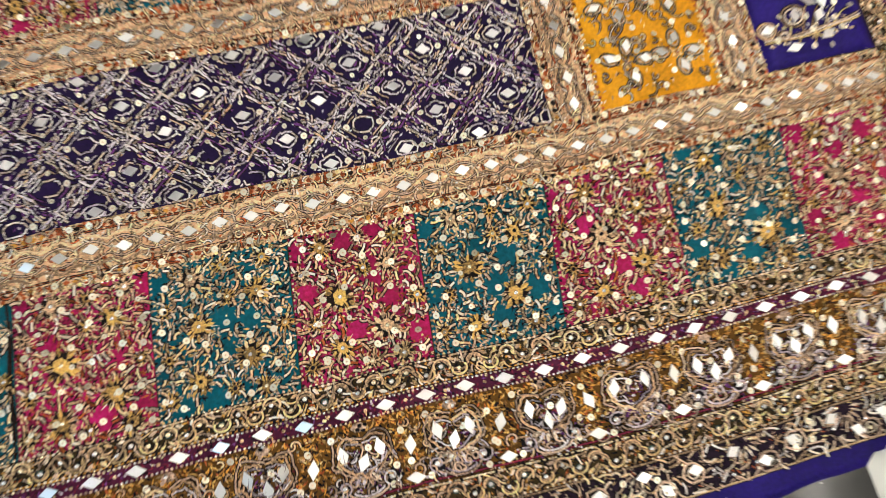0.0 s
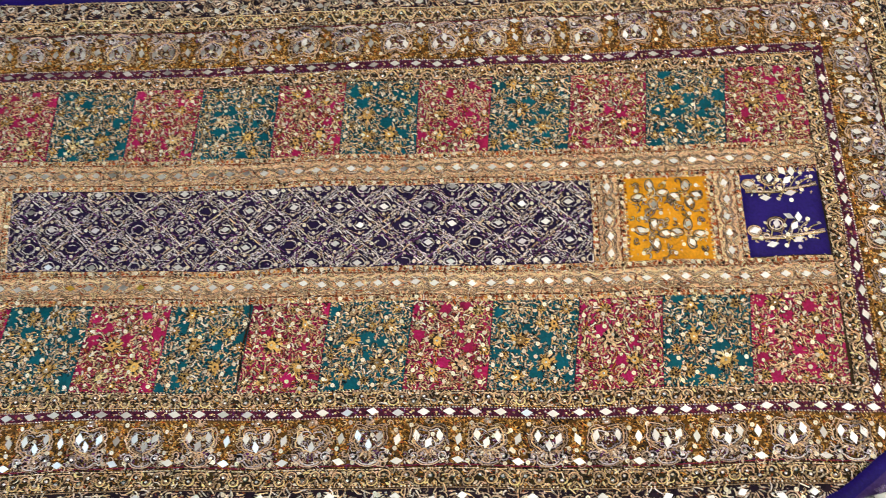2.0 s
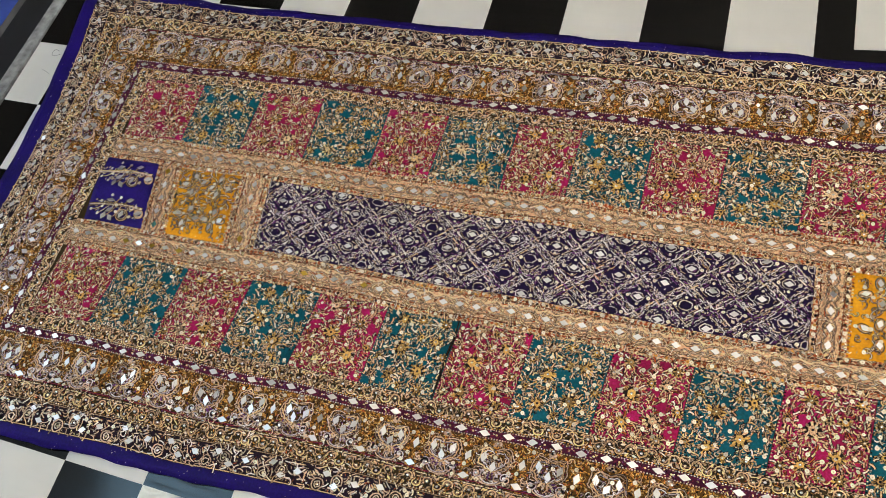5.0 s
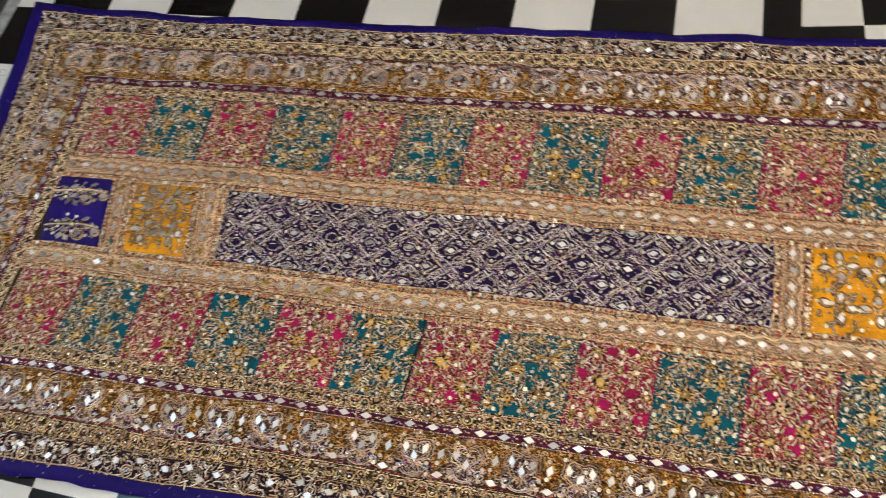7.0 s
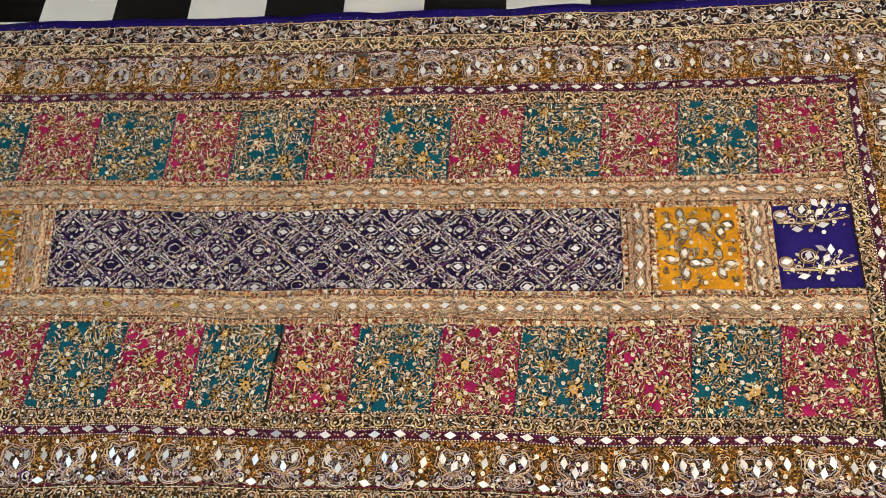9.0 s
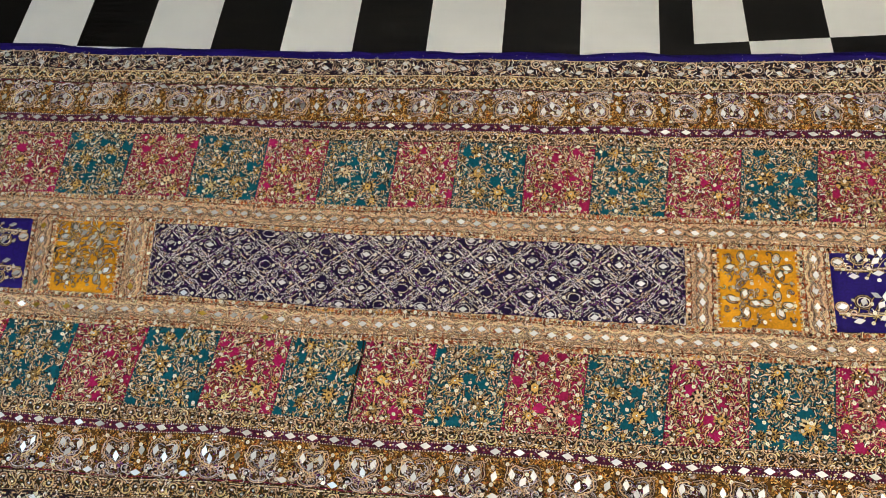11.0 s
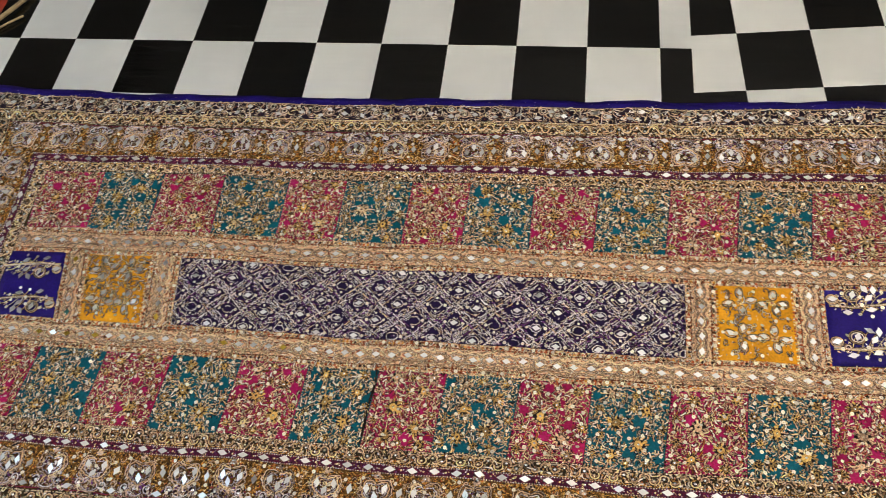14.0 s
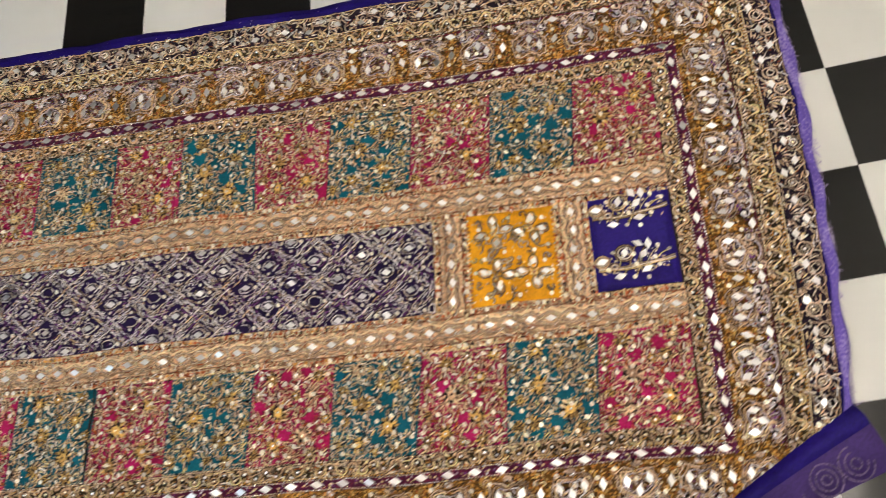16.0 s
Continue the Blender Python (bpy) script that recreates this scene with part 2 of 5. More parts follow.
def sheet(name, u0, u1, v0, v1, h, material, parent, label="", step=0.012, ragged=0.0, thick=0.0015, place=None):
    """A piece of cloth laid flat, with its cut edge turned down."""
    nu, nv = max(2, int((u1 - u0) / step)), max(2, int((v1 - v0) / step))
    U, V = np.meshgrid(np.linspace(u0, u1, nu + 1), np.linspace(v0, v1, nv + 1), indexing="ij")
    if ragged:
        V[:, 0] += ragged * (np.sin(U[:, 0] * 37) + np.sin(U[:, 0] * 83 + 1) * 0.6)
        V[:, -1] += ragged * (np.sin(U[:, -1] * 29 + 2) + np.sin(U[:, -1] * 71) * 0.6)
        U[0] += ragged * np.sin(V[0] * 41)
        U[-1] += ragged * np.sin(V[-1] * 53)
    if place:
        U, V = place(U - u0, V - v0)
    P = lay(U, V, h).reshape(-1, 3)
    idx = np.arange((nu + 1) * (nv + 1)).reshape(nu + 1, nv + 1)
    a, b, c, d = idx[:-1, :-1].ravel(), idx[1:, :-1].ravel(), idx[1:, 1:].ravel(), idx[:-1, 1:].ravel()
    F = np.concatenate([np.stack([a, b, c], 1), np.stack([a, c, d], 1)])
    rim = np.concatenate([idx[:, 0], idx[-1, 1:], idx[-2::-1, -1], idx[0, -2:0:-1]])
    low = P[rim] - (0, 0, thick)
    n, k = len(P), len(rim)
    i, j = np.arange(k), np.roll(np.arange(k), -1)
    F = np.concatenate([F, np.stack([rim[i], n + i, n + j], 1), np.stack([rim[i], n + j, rim[j]], 1)])
    P = np.concatenate([P, low])
    mid = P[F].mean(1)
    F = F[kept(mid[:, 0], mid[:, 1])]
    return child(name, tri_mesh(name, P, F, [material]), parent, label)


# Outlines of one stitch, petal or bead, about its own middle.
STITCH = np.array([(-0.5, 0), (0, -0.5), (0.5, 0), (0, 0.5)])
PETAL = np.array([(-0.5, 0), (-0.15, -0.5), (0.25, -0.36), (0.5, 0), (0.25, 0.36), (-0.15, 0.5)])
DISC = np.array([(0.5 * math.cos(a * math.pi / 3), 0.5 * math.sin(a * math.pi / 3)) for a in range(6)])


class Work:
    """Embroidery gathered on one piece of cloth: s runs along it, w across it."""

    def __init__(self, place, h):
        self.place, self.h = place, h
        self.v, self.f, self.m, self.n = [], [], [], 0

    def put(self, xy, z, tris, mats):
        u, v = self.place(xy[:, 0], xy[:, 1])
        self.v.append(lay(u, v, self.h + z))
        self.f.append(tris + self.n)
        self.m.append(mats)
        self.n += len(xy)

    def blobs(self, outline, s, w, angle, length, width, height, key, base=0.0):
        s = np.atleast_1d(np.asarray(s, float))
        n, k = len(s), len(outline)
        if not n:
            return
        w, angle, length, width, height, base = (np.broadcast_to(np.asarray(q, float), n) for q in (w, angle, length, width, height, base))
        key = np.broadcast_to(np.asarray([SHADES.index(key)] if isinstance(key, str) else key), n)
        ox = outline[:, 0][None] * length[:, None]
        oy = outline[:, 1][None] * width[:, None]
        ca, sa = np.cos(angle)[:, None], np.sin(angle)[:, None]
        px, py = s[:, None] + ox * ca - oy * sa, w[:, None] + ox * sa + oy * ca
        xy = np.concatenate([np.stack([px, py], -1), np.stack([s, w], -1)[:, None]], 1).reshape(-1, 2)
        z = np.concatenate([np.repeat(base[:, None], k, 1), (base + height)[:, None]], 1).ravel()
        i = np.arange(k)
        one = np.stack([i, (i + 1) % k, np.full(k, k)], 1)
        tris = (np.arange(n)[:, None, None] * (k + 1) + one[None]).reshape(-1, 3)
        self.put(xy, z, tris, np.repeat(key, k))

    def cords(self, pts, width, height, key, base=0.0, outline=0.0006):
        """Cords along pts (how many, places on each, 2), with painted shade beneath where outline is set."""
        pts = np.asarray(pts, float)
        if pts.ndim == 2:
            pts = pts[None]
        k, n, _ = pts.shape
        d = np.gradient(pts, axis=1)
        d /= np.linalg.norm(d, axis=2, keepdims=True) + 1e-9
        side = np.stack([-d[..., 1], d[..., 0]], -1)
        # Flat near-black strip wider than the cord, shade painted along both its sides.
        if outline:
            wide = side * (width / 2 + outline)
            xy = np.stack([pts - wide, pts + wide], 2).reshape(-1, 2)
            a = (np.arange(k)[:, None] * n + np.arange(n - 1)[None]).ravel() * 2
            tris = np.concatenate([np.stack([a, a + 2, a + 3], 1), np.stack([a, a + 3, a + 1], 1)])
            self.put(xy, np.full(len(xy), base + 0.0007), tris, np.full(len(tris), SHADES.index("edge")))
        side = side * width / 2
        xy = np.stack([pts - side, pts, pts + side], 2).reshape(-1, 2)
        z = np.tile(np.array([base, base + height, base]), k * n)
        a = (np.arange(k)[:, None] * n + np.arange(n - 1)[None]).ravel() * 3
        tris = []
        for o in (0, 1):
            tris += [np.stack([a + o, a + 3 + o, a + 4 + o], 1), np.stack([a + o, a + 4 + o, a + 1 + o], 1)]
        tris = np.concatenate(tris)[:, ::-1]
        self.put(xy, z, tris, np.full(len(tris), SHADES.index(key)))

    def done(self, parent, name="embroidery", label=""):
        V, F, M = np.concatenate(self.v), np.concatenate(self.f), np.concatenate(self.m)
        mid = V[F].mean(1)
        ok = kept(mid[:, 0], mid[:, 1])
        F, M = F[ok], M[ok]
        a, b, c = V[F[:, 0]], V[F[:, 1]], V[F[:, 2]]
        down = np.cross(b - a, c - a)[:, 2] < 0
        F[down] = F[down][:, ::-1]
        used = np.unique(F)
        back = np.zeros(len(V), np.int64)
        back[used] = np.arange(len(used))
        ob = child(name, tri_mesh(name, V[used], back[F], list(THREADS.values()), M), parent, label)
        ob["kind"] = "stuff"
        return ob


rng = np.random.default_rng(5)


def any_of(keys, n, p=None):
    return np.array([SHADES.index(k) for k in keys])[rng.choice(len(keys), n, p=p)]


def diamond_mesh(length, width, face=None):
    """A little cut mirror: bevelled lozenge, slightly domed, sewn on a dark rim."""
    bm = bmesh.new()
    rings = []
    for k, z in ((1.04, 0.0), (1.0, 0.0011), (0.93, 0.0015), (0.5, 0.00153)):
        rings.append([bm.verts.new((x * length / 2 * k, y * width / 2 * k, z)) for x, y in ((1, 0), (0.08, 1), (-0.08, 1), (-1, 0), (-0.08, -1), (0.08, -1))])
    for r0, r1 in zip(rings, rings[1:]):
        for i in range(6):
            bm.faces.new((r0[i], r0[(i + 1) % 6], r1[(i + 1) % 6], r1[i]))
    bm.faces.new(rings[-1])
    me = bpy.data.meshes.new("mirror")
    bm.to_mesh(me)
    bm.free()
    me.materials.append(face or MIRROR)
    me.materials.append(RIM)
    for i, p in enumerate(me.polygons):
        p.material_index = 1 if i < 6 else 0
    return me


def round_mesh(radius, sides=10):
    """A cupped sequin with a stitched middle."""
    bm = bmesh.new()
    rings = []
    for k, z in ((1.0, 0.0007), (0.78, 0.00085), (0.25, 0.0007)):
        rings.append([bm.verts.new((radius * k * math.cos(2 * math.pi * i / sides), radius * k * math.sin(2 * math.pi * i / sides), z)) for i in range(sides)])
    for r0, r1 in zip(rings, rings[1:]):
        for i in range(sides):
            bm.faces.new((r0[i], r0[(i + 1) % sides], r1[(i + 1) % sides], r1[i]))
    bm.faces.new(rings[-1])
    me = bpy.data.meshes.new("sequin")
    bm.to_mesh(me)
    bm.free()
    me.materials.append(SEQUIN)
    me.materials.append(THREADS["taupe"])
    me.polygons[len(me.polygons) - 1].material_index = 1
    return me


LONG_MIRROR, MID_MIRROR, SMALL_MIRROR = diamond_mesh(0.0198, 0.0108), diamond_mesh(0.0168, 0.0108), diamond_mesh(0.0155, 0.0098)
AMBER_MIRROR, GREEN_MIRROR = (diamond_mesh(0.0168, 0.0108, TINTED[k]) for k in ("amber", "green"))
BIG_SEQUIN, SMALL_SEQUIN = round_mesh(0.0035), round_mesh(0.0027, 8)


def sew(mesh, name, place, s, w, turn, h, parent, tilt=6.0):
    """Sews one mirror or sequin on at (s, w), lying with the cloth and a little askew."""
    u, v = place(np.array([s]), np.array([w]))
    x, y = (float(q[0]) for q in warp(u, v))
    if not kept(x, y):
        return
    e = 0.006
    gx = float(rise(x + e, y) - rise(x - e, y)) / (2 * e)
    gy = float(rise(x, y + e) - rise(x, y - e)) / (2 * e)
    n = Vector((-gx + rng.normal(0, math.radians(tilt)), -gy + rng.normal(0, math.radians(tilt)), 1)).normalized()
    u2, v2 = place(np.array([s + 0.001 * math.cos(turn)]), np.array([w + 0.001 * math.sin(turn)]))
    d = Vector((float(u2[0] - u[0]), float(v2[0] - v[0]), 0))
    d = (d - n * d.dot(n)).normalized()
    m = Matrix((d, n.cross(d), n)).transposed().to_4x4()
    m.translation = (x, y, float(rise(x, y)) + h)
    ob = new(name, mesh)
    ob.parent = parent
    ob.matrix_basis = m
    return ob


# ---- the room: unseen walls added to shape bounce and reflections ----
def slab(name, x0, x1, y0, y1, z0, z1, material, label=""):
    bm = bmesh.new()
    bmesh.ops.create_cube(bm, size=1, matrix=Matrix.LocRotScale(((x0 + x1) / 2, (y0 + y1) / 2, (z0 + z1) / 2), None, (x1 - x0, y1 - y0, z1 - z0)))
    me = bpy.data.meshes.new(name)
    bm.to_mesh(me)
    bm.free()
    me.materials.append(material)
    return tagged(new(name, me), label, name.split("_")[0], kind="structure")


slab("floor", -3.0, 3.0, -3.0, 4.6, -0.12, -0.012, CONCRETE, "dark grey concrete floor under the plastic sheets")
slab("wall_north", -3.0, 3.0, 4.6, 4.75, -0.12, 2.7, DARK_WALL, "unseen dark wall that keeps far reflections black")
slab("wall_south", -3.0, 3.0, -3.15, -3.0, -0.12, 2.7, WALL, "unseen plain wall toned to shape bounce light")
slab("wall_east", 3.0, 3.15, -3.15, 4.75, -0.12, 2.7, WALL, "unseen plain wall toned to shape bounce light")
slab("wall_west", -3.15, -3.0, -3.15, -1.5, -0.12, 2.7, DULL_WALL, "unseen plain wall toned to shape bounce light")
slab("wall_west", -3.15, -3.0, 0.3, 4.75, -0.12, 2.7, DULL_WALL, "unseen dull wall beside the window, toned to cut bounce")
slab("wall_west", -3.15, -3.0, -1.5, 0.3, -0.12, 1.0, DULL_WALL, "unseen dull wall under the window, toned to cut bounce")
slab("wall_west", -3.15, -3.0, -1.5, 0.3, 2.45, 2.7, DULL_WALL, "unseen dull wall over the window, toned to cut bounce")


def window():
    """A daylit window in the west wall, with a frame and two panes."""
    win = tagged(new("window_1"), "white framed window with daylight behind it", "window", kind="structure")
    for name, y0, y1, z0, z1 in (("window_frame", -1.5, 0.3, 1.0, 1.05), ("window_frame", -1.5, 0.3, 2.4, 2.45), ("window_frame", -1.5, -1.45, 1.05, 2.4), ("window_frame", 0.25, 0.3, 1.05, 2.4), ("window_frame", -0.63, -0.57, 1.05, 2.4)):
        bm = bmesh.new()
        bmesh.ops.create_cube(bm, size=1, matrix=Matrix.LocRotScale((-3.07, (y0 + y1) / 2, (z0 + z1) / 2), None, (0.06, y1 - y0, z1 - z0)))
        part(name, bm, CEILING, win)


window()
sky_card = bmesh.new()
bmesh.ops.create_grid(sky_card, x_segments=1, y_segments=1, size=1, matrix=pose(-3.6, -0.6, 1.8, 0, 90, 0) @ Matrix.Diagonal((1.4, 1.6, 1, 1)))
sky_mesh = bpy.data.meshes.new("backdrop")
sky_card.to_mesh(sky_mesh)
sky_card.free()
sky_mesh.materials.append(glow("daylight", (0.72, 0.86, 1.0), 2.4))
tagged(new("backdrop", sky_mesh), "bright overcast daylight outside the window", "backdrop", kind="structure")
slab("ceiling", -3.15, 3.15, -3.15, 4.75, 2.7, 2.82, CEILING, "white painted ceiling of the room")


def tube_lamp(x, y, turn, strength, colour=(1.0, 0.945, 0.85), tray=False):
    """An assumed fluorescent tube, out of view, hung under the ceiling on two rods; bare, or added as fill over a tray
    that throws its light upward.
    """
    lamp = thing("assumed_tube_light", "unseen fill tube over an upward tray, added to brighten the ceiling" if tray else "assumed bare white fluorescent tube hung below the ceiling, out of view", "lamp", "tube lights")
    lamp.matrix_basis = pose(x, y, 2.0, 0, 0, turn)
    bm = bmesh.new()
    bmesh.ops.create_cone(bm, cap_ends=True, segments=14, radius1=0.019, radius2=0.019, depth=1.18, matrix=pose(0, 0, 0, 0, 90, 0))
    part("tube", bm, glow("tube_glow", colour, strength), lamp, "glowing glass tube")
    if tray:
        bm = bmesh.new()
        bmesh.ops.create_cube(bm, size=1, matrix=Matrix.LocRotScale((0, 0, -0.045), None, (1.3, 0.16, 0.01)))
        part("tray", bm, CEILING, lamp)
    for dx in (-0.6, 0.6):
        bm = bmesh.new()
        bmesh.ops.create_cube(bm, size=1, matrix=Matrix.LocRotScale((dx, 0, 0.0), None, (0.04, 0.045, 0.07)))
        part("socket", bm, CEILING, lamp)
        bm = bmesh.new()
        bmesh.ops.create_cone(bm, cap_ends=True, segments=8, radius1=0.006, radius2=0.006, depth=0.66, matrix=pose(dx, 0, 0.36))
        part("rod", bm, CEILING, lamp)
    return lamp


# Bare tubes, unseen: their number and places are assumed.
for x, y, turn, power in ((0.3, -1.35, 0, 36), (1.7, -0.5, 90, 34), (1.3, 1.3, 0, 14), (0.6, 1.9, 0, 10)):
    tube_lamp(x, y, turn, power)
# Fill lamps, added to brighten the ceiling that the mirrors reflect.
for x, y, turn, power in ((0.9, 0.2, 90, 66), (0.4, 1.1, 0, 36), (1.9, 0.9, 90, 46), (0.0, -0.8, 0, 80), (1.9, -1.6, 0, 36)):
    tube_lamp(x, y, turn, power, tray=True)


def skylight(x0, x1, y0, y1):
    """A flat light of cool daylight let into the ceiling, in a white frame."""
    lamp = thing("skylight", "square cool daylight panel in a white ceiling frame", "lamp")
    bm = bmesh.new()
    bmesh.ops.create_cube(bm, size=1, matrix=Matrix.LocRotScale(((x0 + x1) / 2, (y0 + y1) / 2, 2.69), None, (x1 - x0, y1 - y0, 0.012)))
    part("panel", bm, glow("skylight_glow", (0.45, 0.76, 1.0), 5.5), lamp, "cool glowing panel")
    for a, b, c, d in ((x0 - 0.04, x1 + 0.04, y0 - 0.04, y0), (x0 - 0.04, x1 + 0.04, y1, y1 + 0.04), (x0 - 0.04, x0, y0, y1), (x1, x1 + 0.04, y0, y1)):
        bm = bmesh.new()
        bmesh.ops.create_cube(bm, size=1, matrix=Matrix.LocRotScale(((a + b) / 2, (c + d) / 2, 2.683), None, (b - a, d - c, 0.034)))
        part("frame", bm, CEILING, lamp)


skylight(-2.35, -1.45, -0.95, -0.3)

# ---- the checked plastic sheets ----
def checked_sheet(label, origin, e1, e2, p1, p2, i0, i1, j0, j1, first, z, cut_right=None, cut_left=None):
    """A printed sheet with one face for each check; cut_right and cut_left trim the outer columns."""
    bm = bmesh.new()
    for i in range(i0, i1):
        for j in range(j0, j1):
            a, b = i * p1, (i + 1) * p1
            if cut_right is not None:
                b = min(b, cut_right)
            if cut_left is not None:
                a = max(a, cut_left)
            if b - a < 1e-4:
                continue
            corners = [(a, j * p2), (b, j * p2), (b, (j + 1) * p2), (a, (j + 1) * p2)]
            vs = []
            for q, r in corners:
                x, y = origin[0] + e1[0] * q + e2[0] * r, origin[1] + e1[1] * q + e2[1] * r
                vs.append(bm.verts.new((x, y, z)))
            f = bm.faces.new(vs)
            f.material_index = (i + j + first) % 2
    bmesh.ops.remove_doubles(bm, verts=bm.verts, dist=1e-5)
    ret = bmesh.ops.extrude_face_region(bm, geom=list(bm.faces))
    bmesh.ops.translate(bm, verts=[g for g in ret["geom"] if isinstance(g, bmesh.types.BMVert)], vec=(0, 0, -0.0012))
    bmesh.ops.recalc_face_normals(bm, faces=bm.faces)
    me = bpy.data.meshes.new("plastic_sheet")
    bm.to_mesh(me)
    bm.free()
    me.materials.append(WHITE_VINYL)
    me.materials.append(BLACK_VINYL)
    return tagged(new("plastic_sheet", me), label, "floor sheet", "checked sheets")


checked_sheet("glossy black and white checked plastic sheet lying flat under the shawl", (-1.012, 0.694), (1, 0), (-0.02, 0.9998), 0.1668, 0.1803, -2, 10, -11, 6, 1, -0.002, 1.572, -0.268)
checked_sheet("glossy checked plastic sheet lying askew beneath the other sheet's edge", (1.2, 0.096), (0.9958, 0.092), (-0.0765, 0.9971), 0.1625, 0.1745, -6, 8, -9, 10, 1, -0.005)

# ---- the shawl ----
shawl = thing("shawl", "embroidered mirror-work shawl in pink, teal, violet and gold spread flat", "shawl")

U_TOP = (-0.895, -0.745, -0.6, -0.4545, -0.305, -0.1745, -0.03, 0.0963, 0.2332, 0.3643, 0.5056, 0.6402, 0.7785, 0.917)
LEAN_TOP = (-0.1, -0.068, -0.03, -0.05, 0.0, 0.02, 0.008, 0.018, 0.01, 0.055, 0.066, 0.058, 0.073, 0.07)
U_BOTTOM = (-0.889, -0.743, -0.5935, -0.4517, -0.3082, -0.17, -0.03, 0.0997, 0.2361, 0.3667, 0.503, 0.6364, 0.7721, 0.911)
LEAN_BOTTOM = (0.08, 0.079, 0.045, 0.078, 0.083, 0.058, 0.075, 0.082, 0.1, 0.078, 0.095, 0.06, 0.08, 0.03)
# ring edges from the patches outward: left, right, bottom, top
RINGS = ((-0.894, 0.913, -0.302, 0.278), (-0.922, 0.936, -0.33, 0.303), (-0.942, 0.956, -0.349, 0.326), (-1.02, 1.031, -0.431, 0.414), (-1.052, 1.064, -0.462, 0.445), (-1.094, 1.108, -0.509, 0.492))
OUTER = (-1.14, 1.122, -0.535, 0.514)

sheet("backing_cloth", OUTER[0], OUTER[1], OUTER[2], OUTER[3], 0.0, HEM, shawl, "plain royal blue hem cloth", ragged=0.0016)


def straight(u0, v0):
    return lambda s, w: (u0 + s, v0 + w)


MID = -0.0165


def centred(u0, v0):
    """As straight(), for the middle row, whose left end lies slantwise."""
    return lambda s, w: (u0 + s + np.interp(u0 + s, (-0.9, -0.72, -0.45, 0.1), (-0.2, -0.19, -0.14, 0.0)) * (v0 + w - MID), v0 + w)


def side_place(side, r0, r1):
    """How s along and w outward lie on one side of a ring; with the side's length and width."""
    if side == "top":
        return (lambda s, w: (r1[0] + s, r0[3] + w)), r1[1] - r1[0], r1[3] - r0[3], (r1[0], r1[1], r0[3], r1[3])
    if side == "bottom":
        return (lambda s, w: (r1[0] + s, r0[2] - w)), r1[1] - r1[0], r0[2] - r1[2], (r1[0], r1[1], r1[2], r0[2])
    if side == "right":
        return (lambda s, w: (r0[1] + w, r0[2] + s)), r0[3] - r0[2], r1[1] - r0[1], (r0[1], r1[1], r0[2], r0[3])
    return (lambda s, w: (r0[0] - w, r0[2] + s)), r0[3] - r0[2], r0[0] - r1[0], (r1[0], r0[0], r0[2], r0[3])


SIDES = ("top", "bottom", "left", "right")
PLATE = 0.0012

def fill(wk, L, W, n, keys, p, length=(0.004, 0.009), width=0.0019, h=0.0012, w0=0.0):
    """Short filling stitches strewn over a ground."""
    wk.blobs(STITCH, rng.uniform(0, L, n), w0 + rng.uniform(0.001, W - 0.001, n), rng.uniform(0, math.pi, n), rng.uniform(*length, n), rng.uniform(0.7, 1.3, n) * width, h, any_of(keys, n, p))


def curls(wk, s, w, radius, turns, width, key, n=9, h=0.0016):
    """Spiral tendrils at many places at once."""
    s, w = np.asarray(s, float), np.asarray(w, float)
    a0 = rng.uniform(0, 2 * math.pi, len(s))
    hand = rng.choice([-1, 1], len(s))
    t = np.linspace(0, 1, n)
    r = np.asarray(radius)[..., None] * (1 - 0.72 * t)
    a = a0[:, None] + hand[:, None] * turns * 2 * math.pi * t
    wk.cords(np.stack([s[:, None] + r * np.cos(a), w[:, None] + r * np.sin(a)], -1), width, h, key, base=0.0008)


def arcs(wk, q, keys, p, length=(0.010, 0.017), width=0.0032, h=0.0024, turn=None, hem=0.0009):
    """Short bent leaves of couched cord, thick and edged with painted shade, each going its own way."""
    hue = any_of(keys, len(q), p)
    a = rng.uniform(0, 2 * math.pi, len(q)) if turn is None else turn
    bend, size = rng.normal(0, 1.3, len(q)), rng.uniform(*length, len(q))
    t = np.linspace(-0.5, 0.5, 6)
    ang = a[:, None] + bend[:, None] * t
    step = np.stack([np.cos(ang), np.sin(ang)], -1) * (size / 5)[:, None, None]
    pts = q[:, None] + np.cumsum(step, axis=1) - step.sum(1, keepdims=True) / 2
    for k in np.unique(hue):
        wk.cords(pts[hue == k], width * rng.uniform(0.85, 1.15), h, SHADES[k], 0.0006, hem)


def within(pts, L, W, edge=0.003):
    return np.clip(pts, edge, (L - edge, W - edge))


def jittered(L, W, gap, shake):
    """An even strewing: a loose grid of places, each shaken."""
    S, T = np.meshgrid(np.arange(gap / 2, L, gap), np.linspace(gap / 2, W - gap / 2, max(1, round(W / gap))))
    q = np.stack([S.ravel(), T.ravel()], 1) + rng.normal(0, shake, (S.size, 2))
    return np.clip(q, 0.004, (L - 0.004, W - 0.004))


def scatter(L, W, gap, tries=4000, margin=0.0):
    """Places at least a gap apart."""
    out = np.empty((0, 2))
    for q in rng.uniform((margin, margin), (L - margin, W - margin), (tries, 2)):
        if not len(out) or ((out - q) ** 2).sum(1).min() > gap * gap:
            out = np.vstack([out, q])
    return out


